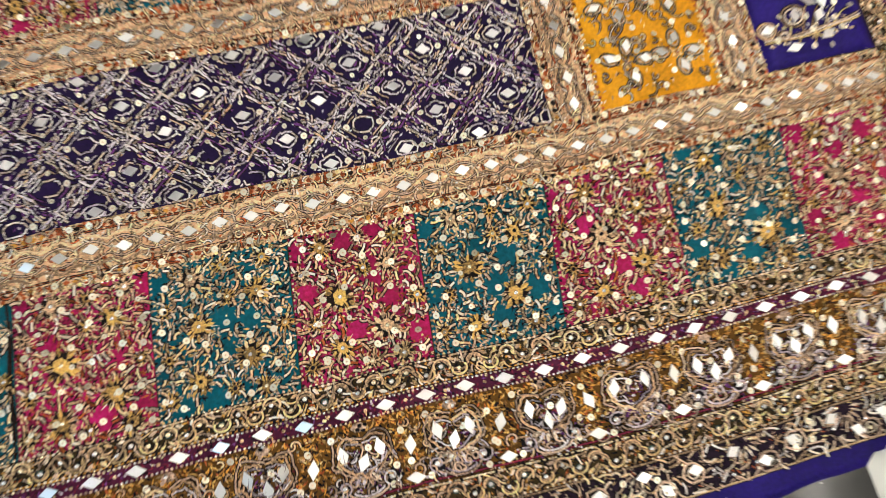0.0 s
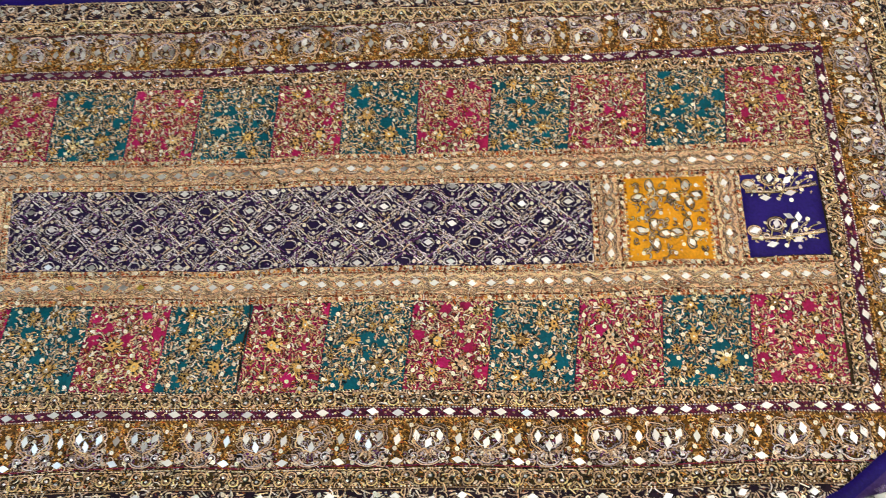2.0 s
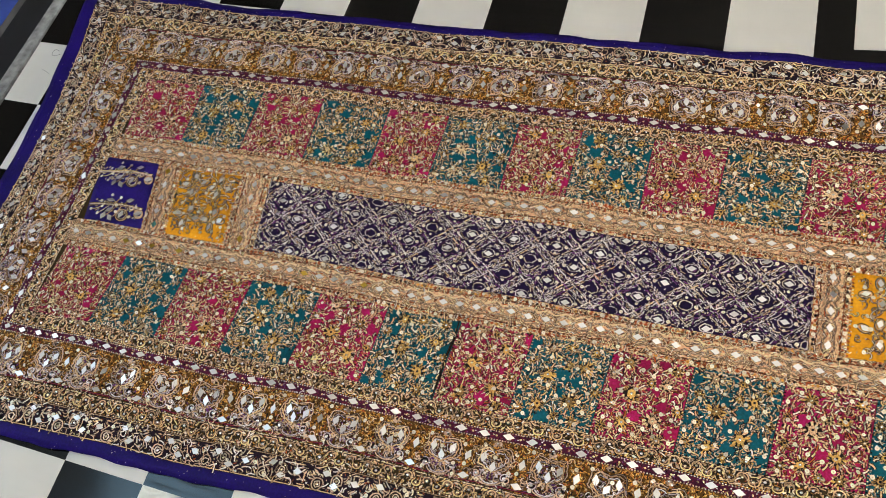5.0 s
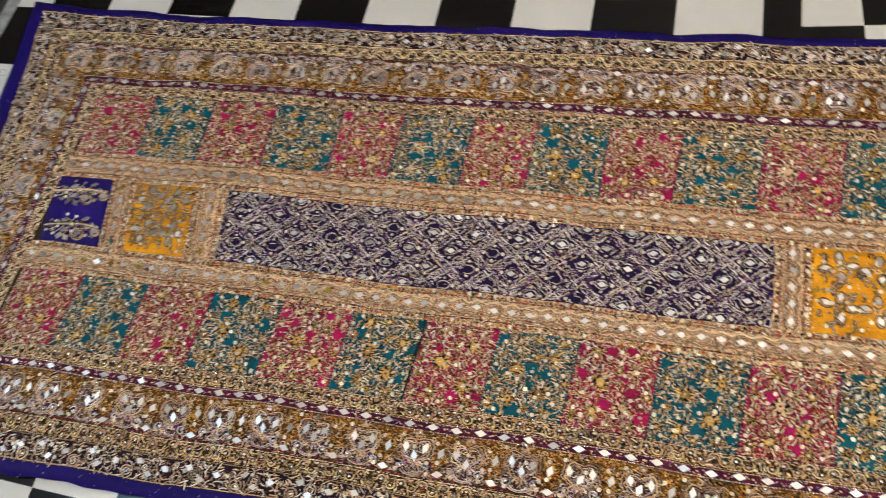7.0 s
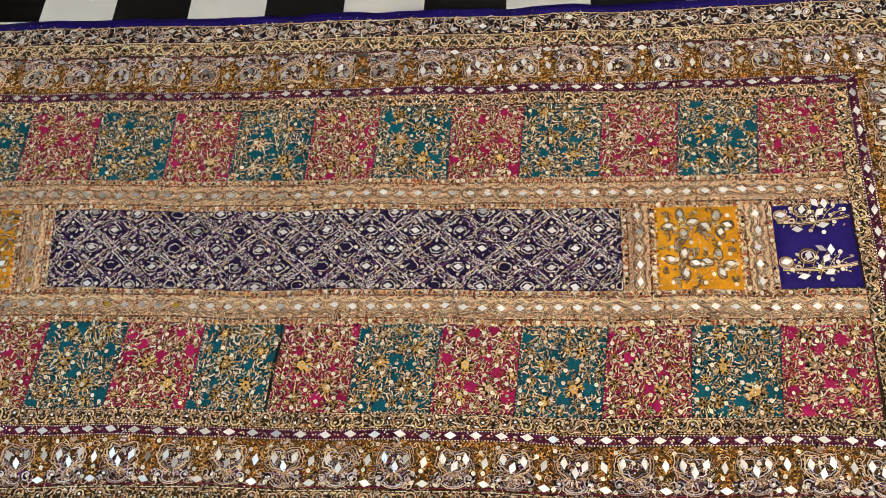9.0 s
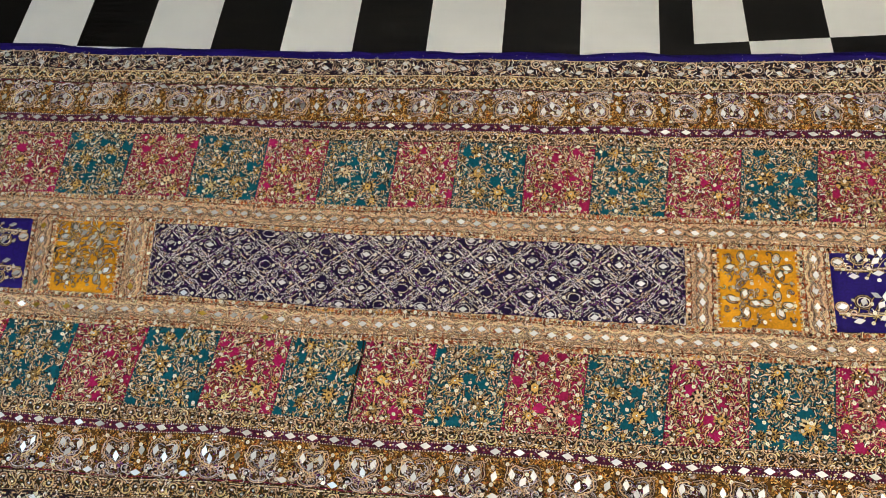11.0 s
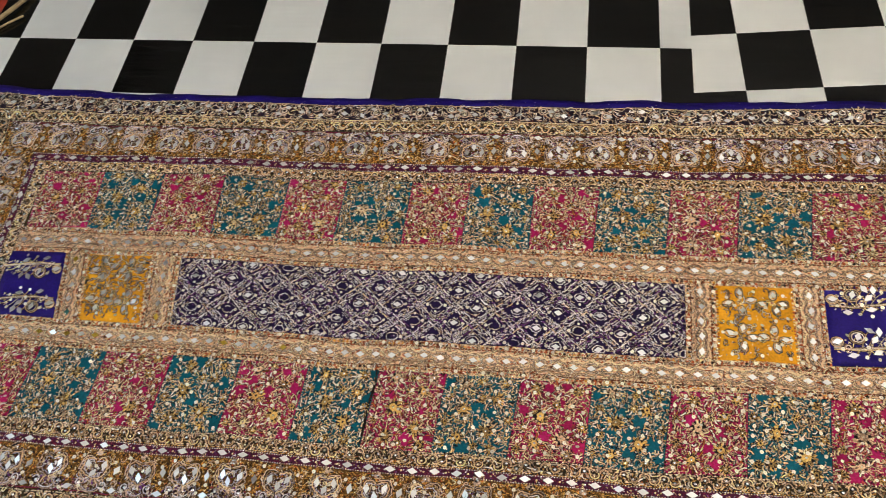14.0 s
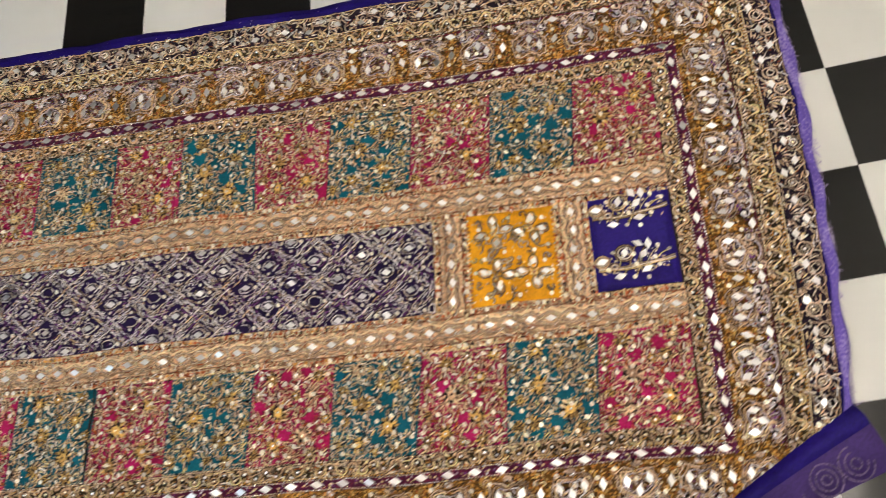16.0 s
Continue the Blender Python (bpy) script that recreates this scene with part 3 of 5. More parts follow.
# mirror-work scroll: a running wave of cord with an eye in each bend
def scroll_band(name, label, side, r0, r1, pitch):
    place, L, W, box = side_place(side, r0, r1)
    ob = sheet(name, *box, PLATE, BROWN, shawl, label)
    wk = Work(place, PLATE)
    fill(wk, L, W, int(L * W * 60000), ["ochre", "straw", "dark", "rust", "taupe"], [0.22, 0.2, 0.34, 0.1, 0.14], (0.004, 0.009), 0.0024)
    n = max(2, round(L / (pitch * 0.58)))
    pitch = L / n
    hand = np.where(np.arange(n) % 2, 1, -1)
    eye = (np.arange(n) + 0.5) * pitch + rng.normal(0, 0.0012, n)
    ew = W / 2 - 0.13 * W * hand + rng.normal(0, 0.001, n)
    # the running stem, and from it a hook that closes round each bead
    s = np.linspace(0, L, n * 7 + 1)
    shake = np.interp(s, np.linspace(0, L, 2 * n + 1), rng.normal(0, 0.0021, 2 * n + 1))
    wk.cords(np.stack([s, W / 2 + 0.27 * W * np.sin(math.pi * s / pitch) + shake], -1)[::-1], 0.0034, 0.0028, "straw", 0.0006, 0.001)
    t = np.linspace(0, 1, 11)
    r = (0.0078 - 0.0018 * t) * rng.uniform(0.88, 1.12, n)[:, None]
    a = (-0.2 + 1.35 * t) * math.pi
    hooks = np.stack([eye[:, None] + r * 1.08 * np.cos(a), ew[:, None] - hand[:, None] * r * 0.95 * np.sin(a)], -1)
    wk.cords(hooks[::2], 0.003, 0.003, "gold", 0.001, 0.001)
    wk.cords(hooks[1::2], 0.003, 0.003, "straw", 0.001, 0.001)
    wk.blobs(DISC, eye, ew, 0, 0.0085, 0.0085, 0.0006, any_of(["dark", "green", "dark"], n), 0.0012)
    wk.blobs(DISC, eye, ew, 0, 0.0056, 0.0056, 0.0026, any_of(["pearl", "bead", "pearl"], n), 0.0016)
    q = within(jittered(L, W, 0.0105, 0.003), L, W, 0.005)
    q = q[(np.abs(q[:, 0, None] - eye[None]) ** 2 + (q[:, 1, None] - ew[None]) ** 2).min(1) > 0.0062**2]
    arcs(wk, q, ["straw", "gold", "cream", "taupe"], [0.4, 0.2, 0.2, 0.2], (0.007, 0.012), 0.0026)
    for sign in (1, -1):
        wk.blobs(PETAL, eye + sign * pitch * rng.uniform(0.3, 0.45, n), W / 2 + 0.3 * W * hand, sign * 0.6 * hand + rng.normal(0, 0.3, n), 0.0095, 0.0042, 0.0026, any_of(["gold", "cream", "straw", "taupe"], n), 0.0008)
    for edge in (0.0016, W - 0.0016):
        m = int(L / 0.015) + 2
        wk.cords(np.stack([np.linspace(0, L, m), edge + rng.normal(0, 0.0003, m)], -1), 0.0026, 0.0018, "ochre" if edge > 0.01 else "straw")
        m = int(L / 0.0056)
        wk.blobs(DISC, np.arange(m) * 0.0056, edge, 0, 0.0033, 0.0033, 0.0018, any_of(["bead", "cream", "dark"], m), 0.0014)
    wk.done(ob)
    return ob


def magenta_band(side, r0, r1):
    place, L, W, box = side_place(side, r0, r1)
    ob = sheet("mirror_strip", *box, PLATE, MAGENTA, shawl, "magenta strip set with a row of lozenge mirrors")
    wk = Work(place, PLATE)
    fill(wk, L, W, int(L * W * 52000), ["purple", "wine", "lilac", "dark", "gold"], [0.16, 0.44, 0.06, 0.26, 0.08], (0.003, 0.007))
    m = int(L / 0.007)
    wk.blobs(DISC, rng.uniform(0, L, m), W / 2 + rng.normal(0, 0.004, m), 0, 0.003, 0.003, 0.002, any_of(["copper", "bead", "lilac"], m), 0.0008)
    for edge in (0.0015, W - 0.0015):
        m = int(L / 0.0046)
        wk.blobs(DISC, np.arange(m) * 0.0046, edge, 0, 0.0034, 0.0034, 0.002, any_of(["bead", "pearl", "taupe"], m))
    n = int(L / 0.0395)
    for i in range(n):
        s = (i + 0.5) * L / n
        sew(LONG_MIRROR, "mirror", place, s, W / 2 + rng.normal(0, 0.0008), rng.normal(0, 0.08), PLATE + 0.001, ob)
        wk.blobs(DISC, [s + L / n / 2], W / 2, 0, 0.0042, 0.0042, 0.002, "copper")
    wk.done(ob)


def lotus_band(side, r0, r1):
    """Wide band: a row of heart-shaped lotuses with three mirrors each, upright mirrors between, ringed eyes below."""
    place, L, W, box = side_place(side, r0, r1)
    ob = sheet("lotus_band", *box, PLATE, OCHRE, shawl, "wide ochre band with lilac heart-shaped lotuses and upright mirrors")
    wk = Work(place, PLATE)
    n = max(2, round(L / 0.0875))
    pitch = L / n
    c = (np.arange(n) + 0.5) * pitch + rng.normal(0, 0.0012, n)
    # ochre stitching between the hearts, plum and silver in and below them
    m = int(L * W * 88000)
    q = rng.uniform((0, 0.001), (L, W - 0.001), (m, 2))
    off = np.abs(q[:, 0, None] - c[None]).min(1)
    across = q[:, 1] / W
    inside = (across > 0.3) & (off < 0.028 - 0.02 * np.clip((across - 0.5) / 0.25, 0, 1)) | (across > 0.66) & (off < 0.036)
    hue = np.where(inside, any_of(["lilac", "purple", "wine", "dark", "taupe", "blush"], m, [0.18, 0.15, 0.08, 0.38, 0.12, 0.09]), any_of(["ochre", "mustard", "dark", "rust", "gold"], m, [0.44, 0.2, 0.22, 0.08, 0.06]))
    wk.blobs(STITCH, q[:, 0], q[:, 1], rng.uniform(0, math.pi, m), rng.uniform(0.004, 0.009, m), rng.uniform(0.0018, 0.003, m), 0.0015, hue)
    k = rng.random(m) < 0.045
    wk.blobs(DISC, q[k, 0], q[k, 1], 0, 0.004, 0.004, 0.0026, np.where(inside[k], any_of(["pearl", "dark", "lilac"], k.sum()), any_of(["bead", "copper", "mustard", "dark"], k.sum())), 0.0006)
    # the heart: two lobes towards the inner edge, drawn to a point outward, in doubled cord
    t = np.linspace(0, 1, 19)
    lobe = np.stack([0.0255 * np.sin(math.pi * np.minimum(1, t * 1.06)) ** 0.75 * (1 - 0.25 * t), 0.24 + 0.46 * t - 0.13 * np.sin(math.pi * np.minimum(1, 2.4 * t))], 1)
    for grow, key, wid in ((1.0, "blush", 0.0034), (0.78, "lilac", 0.0024), (1.22, "taupe", 0.0024)):
        for sign in (1, -1):
            x = c[:, None] + sign * (0.0015 + grow * lobe[:, 0]) + rng.normal(0, 0.0013, (n, 19))
            y = W * (0.43 + grow * (lobe[:, 1] - 0.43)) + rng.normal(0, 0.0013, (n, 19))
            wk.cords(np.stack([x, y], -1), wid, 0.003, key, 0.001, 0.0007)
    # petals at its foot, a bowl under it, and ringed eyes on both sides
    for a in np.linspace(-1.1, 1.1, 6):
        wk.blobs(PETAL, c + 0.014 * math.sin(a), W * 0.66 + 0.011 * math.cos(a) - 0.004, math.pi / 2 - a, 0.014, 0.0046, 0.0026, any_of(["blush", "lilac", "cream", "purple"], n), 0.0012)
    t = np.linspace(0.08, 0.92, 11) * math.pi
    for rad, key in ((0.019, "taupe"), (0.0145, "lilac")):
        wk.cords(np.stack([c[:, None] + rad * np.cos(t) + rng.normal(0, 0.0006, (n, 11)), W * 0.82 + 0.6 * rad * np.sin(t) * np.ones((n, 1))], -1), 0.0028, 0.0028, key, 0.001, 0.0009)
    eyes = np.concatenate([c - 0.0225, c + 0.0225])
    wk.blobs(DISC, eyes, W * 0.765, 0, 0.0165, 0.0165, 0.0008, "dark", 0.001)
    curls(wk, eyes, np.full(2 * n, W * 0.765), np.full(2 * n, 0.0088), 0.95, 0.0026, "lilac", 11, 0.0028)
    wk.blobs(DISC, eyes, W * 0.765, 0, 0.0066, 0.0066, 0.0028, "pearl", 0.0016)
    m = int(L * W * 1500)
    curls(wk, rng.uniform(0, L, m), rng.uniform(W * 0.66, W * 0.95, m), rng.uniform(0.005, 0.0085, m), 0.7, 0.0028, "taupe", 8, 0.0026)
    curls(wk, rng.uniform(0, L, m), rng.uniform(W * 0.1, W * 0.5, m), rng.uniform(0.004, 0.0075, m), 0.6, 0.0026, "straw", 8, 0.0024)
    q = rng.uniform((0.004, 0.3 * W), (L - 0.004, 0.95 * W), (int(L * W * 7500), 2))
    q = q[np.abs(q[:, 0, None] - c[None]).min(1) < 0.03]
    arcs(wk, q, ["lilac", "frost", "taupe", "blush"], [0.2, 0.22, 0.32, 0.26], (0.006, 0.011), 0.0025, 0.0028)
    # a little knot against the inner edge over each heart
    wk.blobs(DISC, c, W * 0.07, 0, 0.015, 0.011, 0.001, "taupe", 0.001)
    for k in range(5):
        wk.blobs(DISC, c + rng.normal(0, 0.004, n), W * 0.07 + rng.normal(0, 0.003, n), 0, 0.0045, 0.0045, 0.002, any_of(["pearl", "dark", "taupe"], n), 0.0018)
    m = int(L / 0.011)
    wk.cords(np.stack([np.linspace(0, L, m + 1), np.full(m + 1, W * 0.955) + rng.normal(0, 0.0004, m + 1)], -1), 0.0026, 0.0022, "wine")
    wk.done(ob)
    for q in c:
        for ds, dw, mesh in ((-0.0165, 0.37, LONG_MIRROR), (0.0, 0.53, LONG_MIRROR), (0.0165, 0.37, LONG_MIRROR), (pitch / 2, 0.43, LONG_MIRROR)):
            if rng.random() < 0.96:
                sew(mesh, "mirror", place, q + ds + rng.normal(0, 0.0012), W * dw + rng.normal(0, 0.0014), math.pi / 2 + rng.normal(0, 0.2), PLATE + 0.002, ob, 7)
        sew(LONG_MIRROR, "mirror", place, q + pitch * 0.5, W * 0.87, rng.normal(0, 0.12), PLATE + 0.002, ob, 7)
        for ds, dw in ((0.002, 0.36), (pitch * 0.42, 0.22), (-pitch * 0.3, 0.13), (pitch * 0.46, 0.64), (pitch * 0.5 - 0.017, 0.87), (pitch * 0.5 + 0.017, 0.87), (pitch * 0.3, 0.62)):
            sew(BIG_SEQUIN, "sequin", place, q + ds + rng.normal(0, 0.003), W * dw + rng.normal(0, 0.002), 0, PLATE + 0.0016, ob, 11)


def floral_band(side, r0, r1):
    place, L, W, box = side_place(side, r0, r1)
    ob = sheet("floral_band", *box, PLATE, PLUM, shawl, "dark plum border covered with cream scrollwork and sequins")
    wk = Work(place, PLATE)
    fill(wk, L, W, int(L * W * 42000), ["taupe", "dark", "rust", "gold"], [0.16, 0.64, 0.08, 0.12])
    # half rosettes of rays against the inner edge, rings between, bent leaves over all the rest
    n = max(2, round(L / 0.105))
    rs = (np.arange(n) + 0.5) * L / n + rng.normal(0, 0.003, n)
    for a in np.linspace(0.1, math.pi - 0.1, 9):
        wk.blobs(STITCH, rs + 0.014 * math.cos(a), 0.006 + 0.015 * math.sin(a), a, 0.013, 0.0034, 0.0026, any_of(["cream", "taupe", "straw"], n), 0.0012)
    t = np.linspace(0, 2 * math.pi, 14)
    ring = np.concatenate([rs + 0.5 * L / n, rs + 0.2 * L / n])
    rw = np.concatenate([np.full(n, W * 0.5), np.full(n, W * 0.74)])
    for rad, key, wid in ((0.0105, "taupe", 0.0032), (0.0055, "cream", 0.0024)):
        wk.cords(np.stack([ring[:, None] + rad * np.cos(t) + rng.normal(0, 0.0007, (2 * n, 14)), rw[:, None] + rad * np.sin(t) + rng.normal(0, 0.0007, (2 * n, 14))], -1), wid, 0.003, key, 0.0008, 0.001)
    wk.blobs(DISC, ring, rw, 0, 0.0058, 0.0058, 0.0028, any_of(["bead", "pearl", "dark"], 2 * n), 0.0014)
    q = jittered(L, W, 0.0088, 0.003)
    gap = (np.abs(q[:, 0, None] - ring[None]) ** 2 + (q[:, 1, None] - rw[None]) ** 2).min(1) > 0.0115**2
    gap &= (np.abs(q[:, 0, None] - rs[None]).min(1) > 0.016) | (q[:, 1] > 0.021)
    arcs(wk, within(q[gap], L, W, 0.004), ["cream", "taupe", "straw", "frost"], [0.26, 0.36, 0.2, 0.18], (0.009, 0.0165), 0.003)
    n = int(L * W * 2600)
    wk.blobs(DISC, rng.uniform(0, L, n), rng.uniform(0.003, W - 0.003, n), 0, 0.0046, 0.0046, 0.003, any_of(["bead", "pearl", "dark"], n, [0.4, 0.35, 0.25]), 0.001)
    for edge in (0.0015, W - 0.0015):
        m = int(L / 0.02) + 2
        wk.cords(np.stack([np.linspace(0, L, m), np.full(m, edge)], -1), 0.0026, 0.002, "straw")
    n = int(L / 0.1)
    for i in range(n):
        for ds, dw in ((0.2, 0.3), (0.42, 0.7), (0.74, 0.45)):
            sew(MID_MIRROR, "mirror", place, (i + ds) * L / n + rng.normal(0, 0.002), W * dw, rng.normal(0, 0.25), PLATE + 0.002, ob, 7)
        for k in range(3):
            sew(BIG_SEQUIN, "sequin", place, (i + rng.random()) * L / n, W * rng.uniform(0.15, 0.85), 0, PLATE + 0.0018, ob, 9)
    wk.done(ob)


def peach_band(u0, u1, v0, v1, upright=False):
    L, W = (v1 - v0, u1 - u0) if upright else (u1 - u0, v1 - v0)
    ahead = centred(u0, v0) if upright else straight(u0, v0)
    place = (lambda s, w: ahead(w, s)) if upright else ahead
    ob = sheet("peach_band", u0, u1, v0, v1, PLATE, PEACH, shawl, "peach band with a chain of lozenge mirrors and rust edging", place=ahead)
    wk = Work(place, PLATE)
    fill(wk, L, W, int(L * W * 60000), ["copper", "blush", "cream", "rust", "taupe"], [0.42, 0.28, 0.12, 0.1, 0.08], (0.005, 0.012), 0.0028, 0.0014)
    q = within(jittered(L, W, 0.0088, 0.003), L, W, 0.004)
    arcs(wk, q, ["copper", "blush", "cream", "taupe", "rust"], [0.32, 0.26, 0.16, 0.16, 0.1], (0.006, 0.012), 0.0026, 0.0018, hem=0.00035)
    m = int(L * W * 5000)
    wk.blobs(DISC, rng.uniform(0, L, m), rng.uniform(0.003, W - 0.003, m), 0, 0.0034, 0.0034, 0.0024, any_of(["bead", "copper", "gold", "cream"], m))
    pitch = 0.0312
    n = max(2, round(L / pitch))
    pitch = L / n
    s = np.linspace(0, L, n * 8 + 1)
    swing = np.abs(np.sin(math.pi * s / pitch)) ** 0.8
    for sign in (1, -1):
        wk.cords(np.stack([s, W / 2 + sign * (0.0034 + 0.0062 * swing) + rng.normal(0, 0.0003, len(s))], -1), 0.0018, 0.0022, "taupe", 0.0004, 0.0005)
        wk.cords(np.stack([s, W / 2 + sign * (0.0128 + 0.0026 * np.cos(2 * math.pi * s / pitch + math.pi)) + rng.normal(0, 0.0003, len(s))], -1), 0.0034, 0.0022, "blush", 0.0004, 0.0)
        wk.cords(np.stack([s, W / 2 + sign * (W * 0.33 + 0 * s)], -1), 0.0018, 0.0016, "rust")
        m = int(L / 0.0085)
        e = W / 2 + sign * (W / 2 - 0.0058)
        wk.blobs(STITCH, (np.arange(m) + 0.5) * 0.0085, e, 0, 0.0075, 0.0066, 0.0012, any_of(["rust", "rust", "ochre", "edge"], m), 0.0006)
        m = int(L / 0.0066)
        wk.blobs(DISC, (np.arange(m) + 0.5) * 0.0066, W / 2 + sign * (W / 2 - 0.0018), 0, 0.005, 0.005, 0.0022, any_of(["bead", "gold", "copper", "rust"], m))
        wk.blobs(DISC, (np.arange(m) + 0.2) * 0.0066, W / 2 + sign * (W / 2 - 0.0102), 0, 0.0034, 0.0034, 0.002, any_of(["bead", "gold", "copper", "dark"], m))
    wk.done(ob)
    # a few amber and green mirrors stand among the clear ones towards the west end
    for i in range(n):
        at = place(np.array([(i + 0.5) * pitch]), np.array([W / 2]))
        west = float(at[0][0]) < -0.22 and float(at[1][0]) < 0.06
        draw = rng.random()
        kind = AMBER_MIRROR if west and draw < 0.16 else GREEN_MIRROR if west and draw < 0.26 else MID_MIRROR
        sew(kind, "mirror", place, (i + 0.5) * pitch, W / 2 + rng.normal(0, 0.0008), rng.normal(0, 0.08), PLATE + 0.001, ob)
        for sign in (1, -1):
            if rng.random() < 0.75:
                sew(BIG_SEQUIN, "sequin", place, (i + rng.random()) * pitch, W / 2 + sign * (W / 2 - 0.005), 0, PLATE + 0.0014, ob, 9)


def flower(wk, s, w, r, petals, key, eye):
    s, w, r = (np.atleast_1d(np.asarray(q, float)) for q in (s, w, r))
    a0 = rng.uniform(0, 6, len(s))
    for k in range(petals):
        a = a0 + 2 * math.pi * k / petals
        wk.blobs(PETAL, s + 0.62 * r * np.cos(a), w + 0.62 * r * np.sin(a), a, 0.8 * r, 0.52 * r, 0.002, key)
    wk.blobs(DISC, s, w, 0, 0.62 * r, 0.62 * r, 0.0018, eye, 0.001)
    wk.blobs(DISC, s, w, 0, 0.3 * r, 0.3 * r, 0.0018, "bead", 0.0022)


def sprigs(wk, L, W, n, keys, size=(0.018, 0.034)):
    """Curved stems with leaves on both sides."""
    for k in range(n):
        p = rng.uniform((0.008, 0.008), (L - 0.008, W - 0.008))
        a, bend, size_k = rng.uniform(0, 6.3), rng.normal(0, 1.2), rng.uniform(*size)
        t = np.linspace(0, 1, 8)
        ang = a + bend * t
        pts = p + np.cumsum(np.stack([np.cos(ang), np.sin(ang)], 1) * size_k / 8, axis=0)
        pts = np.clip(pts, 0.003, (L - 0.003, W - 0.003))
        wk.cords(pts, 0.0016, 0.0018, keys[k % len(keys)], 0.0004)
        for sign in (1, -1):
            m = len(pts) - 1
            q = pts[1:] + sign * 0.0026 * np.stack([-np.sin(ang[1:]), np.cos(ang[1:])], 1)
            wk.blobs(PETAL, np.clip(q[:, 0], 0.002, L - 0.002), np.clip(q[:, 1], 0.002, W - 0.002), ang[1:] + sign * 0.8, rng.uniform(0.005, 0.0085, m), rng.uniform(0.0022, 0.0034, m), 0.0022, any_of(keys, m))


def burst(wk, s, w, r, rays, key):
    """A star of fine straight stitches."""
    a0 = rng.uniform(0, 6)
    a = a0 + np.arange(rays) * 2 * math.pi / rays + rng.normal(0, 0.06, rays)
    rr = r * rng.uniform(0.8, 1.1, rays)
    wk.blobs(STITCH, s + 0.6 * rr * np.cos(a), w + 0.6 * rr * np.sin(a), a, rr * 0.8, 0.0019, 0.0022, any_of(key, rays))


def lean_of(u, top):
    """How far the patch seams lean, along the row."""
    return np.interp(u, U_TOP, LEAN_TOP) if top else np.interp(u, U_BOTTOM, LEAN_BOTTOM)


def patch(u0, u1, v0, v1, teal):
    L, W = u1 - u0, v1 - v0
    top = v0 > 0
    l0, l1 = float(lean_of(u0, top)), float(lean_of(u1, top))

    def place(s, w):
        k = s / L
        return u0 + s + (l0 + (l1 - l0) * k) * (w - W / 2), v0 + w

    ob = sheet("patch", u0 + 0.0006, u1 - 0.0006, v0 + 0.0006, v1 - 0.0006, PLATE, TEAL if teal else PINK, shawl, ("teal" if teal else "deep pink") + " silk patch with mustard flowers and round sequins", place=place)
    wk = Work(place, PLATE)
    # the same spray on every patch: flowers low and in the middle, smaller ones above
    fl = np.array([(0.35, 0.54, 0.0150), (0.68, 0.29, 0.0145), (0.32, 0.19, 0.0130), (0.77, 0.08, 0.0105), (0.09, 0.12, 0.0085), (0.28, 0.87, 0.0120), (0.82, 0.91, 0.0095), (0.73, 0.7, 0.0115), (0.13, 0.38, 0.0080), (0.54, 0.91, 0.0080), (0.92, 0.47, 0.0080), (0.54, 0.71, 0.0080), (0.09, 0.7, 0.0075), (0.52, 0.06, 0.0070)])
    fl[:, :2] = np.clip(fl[:, :2] + rng.normal(0, 0.02, (len(fl), 2)), 0.07, 0.93)
    fs, fw, fr = fl[:, 0] * L, fl[:, 1] * W, fl[:, 2] * rng.uniform(0.95, 1.2, len(fl))
    heads = np.stack([fs, fw], 1)
    # bare pools of silk between dense mats of stitching
    pools = scatter(L, W, 0.027, 400, 0.003)[: 15 if teal else 11]
    reach = rng.uniform(0.0075, 0.0135, len(pools)) if teal else rng.uniform(0.006, 0.0115, len(pools))
    clear = ((pools[:, None] - heads[None]) ** 2).sum(2).min(1) > 0.013**2
    pools, reach = pools[clear], reach[clear]

    def covered(q, k=1.0):
        d = np.sqrt(((q[:, None] - pools[None]) ** 2).sum(2)) / reach[None]
        return d.min(1) > k + rng.normal(0, 0.1, len(q)) if len(pools) else np.full(len(q), True)

    n = int(L * W * (85000 if teal else 110000))
    q = rng.uniform((0.003, 0.003), (L - 0.003, W - 0.003), (n, 2))
    q = q[covered(q)]
    n = len(q)
    mat = ["straw", "taupe", "mustard", "teal", "dark"] if teal else ["blush", "copper", "rust", "wine", "dark"]
    wk.blobs(STITCH, q[:, 0], q[:, 1], rng.uniform(0, 3.2, n), rng.uniform(0.004, 0.009, n), 0.0022, 0.0014, any_of(mat, n, [0.24, 0.16, 0.12, 0.16, 0.32] if teal else [0.24, 0.16, 0.2, 0.2, 0.2]))
    # bent leaves, thickest round the flowers
    q = scatter(L, W, 0.0073 if teal else 0.0069, 2600, 0.004)
    q = q[covered(q)]
    gap = ((q[:, None] - heads[None]) ** 2).sum(2) - (fr[None] * 0.85) ** 2
    q, near = q[gap.min(1) > 0], gap.argmin(1)[gap.min(1) > 0]
    turn = np.arctan2(q[:, 1] - fw[near], q[:, 0] - fs[near]) + rng.normal(0, 0.5, len(q))
    warm, share = (["straw", "cream", "gold", "taupe"], [0.4, 0.4, 0.1, 0.1]) if teal else (["blush", "cream", "straw", "taupe", "rust"], [0.38, 0.32, 0.16, 0.06, 0.08])
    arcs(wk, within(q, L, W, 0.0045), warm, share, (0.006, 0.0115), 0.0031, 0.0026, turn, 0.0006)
    # rays and blunt petals of the flowers about a mustard boss
    for k in range(len(fl)):
        burst(wk, fs[k], fw[k], fr[k] * 1.2, 13, ["straw", "cream", "taupe", "dark"])
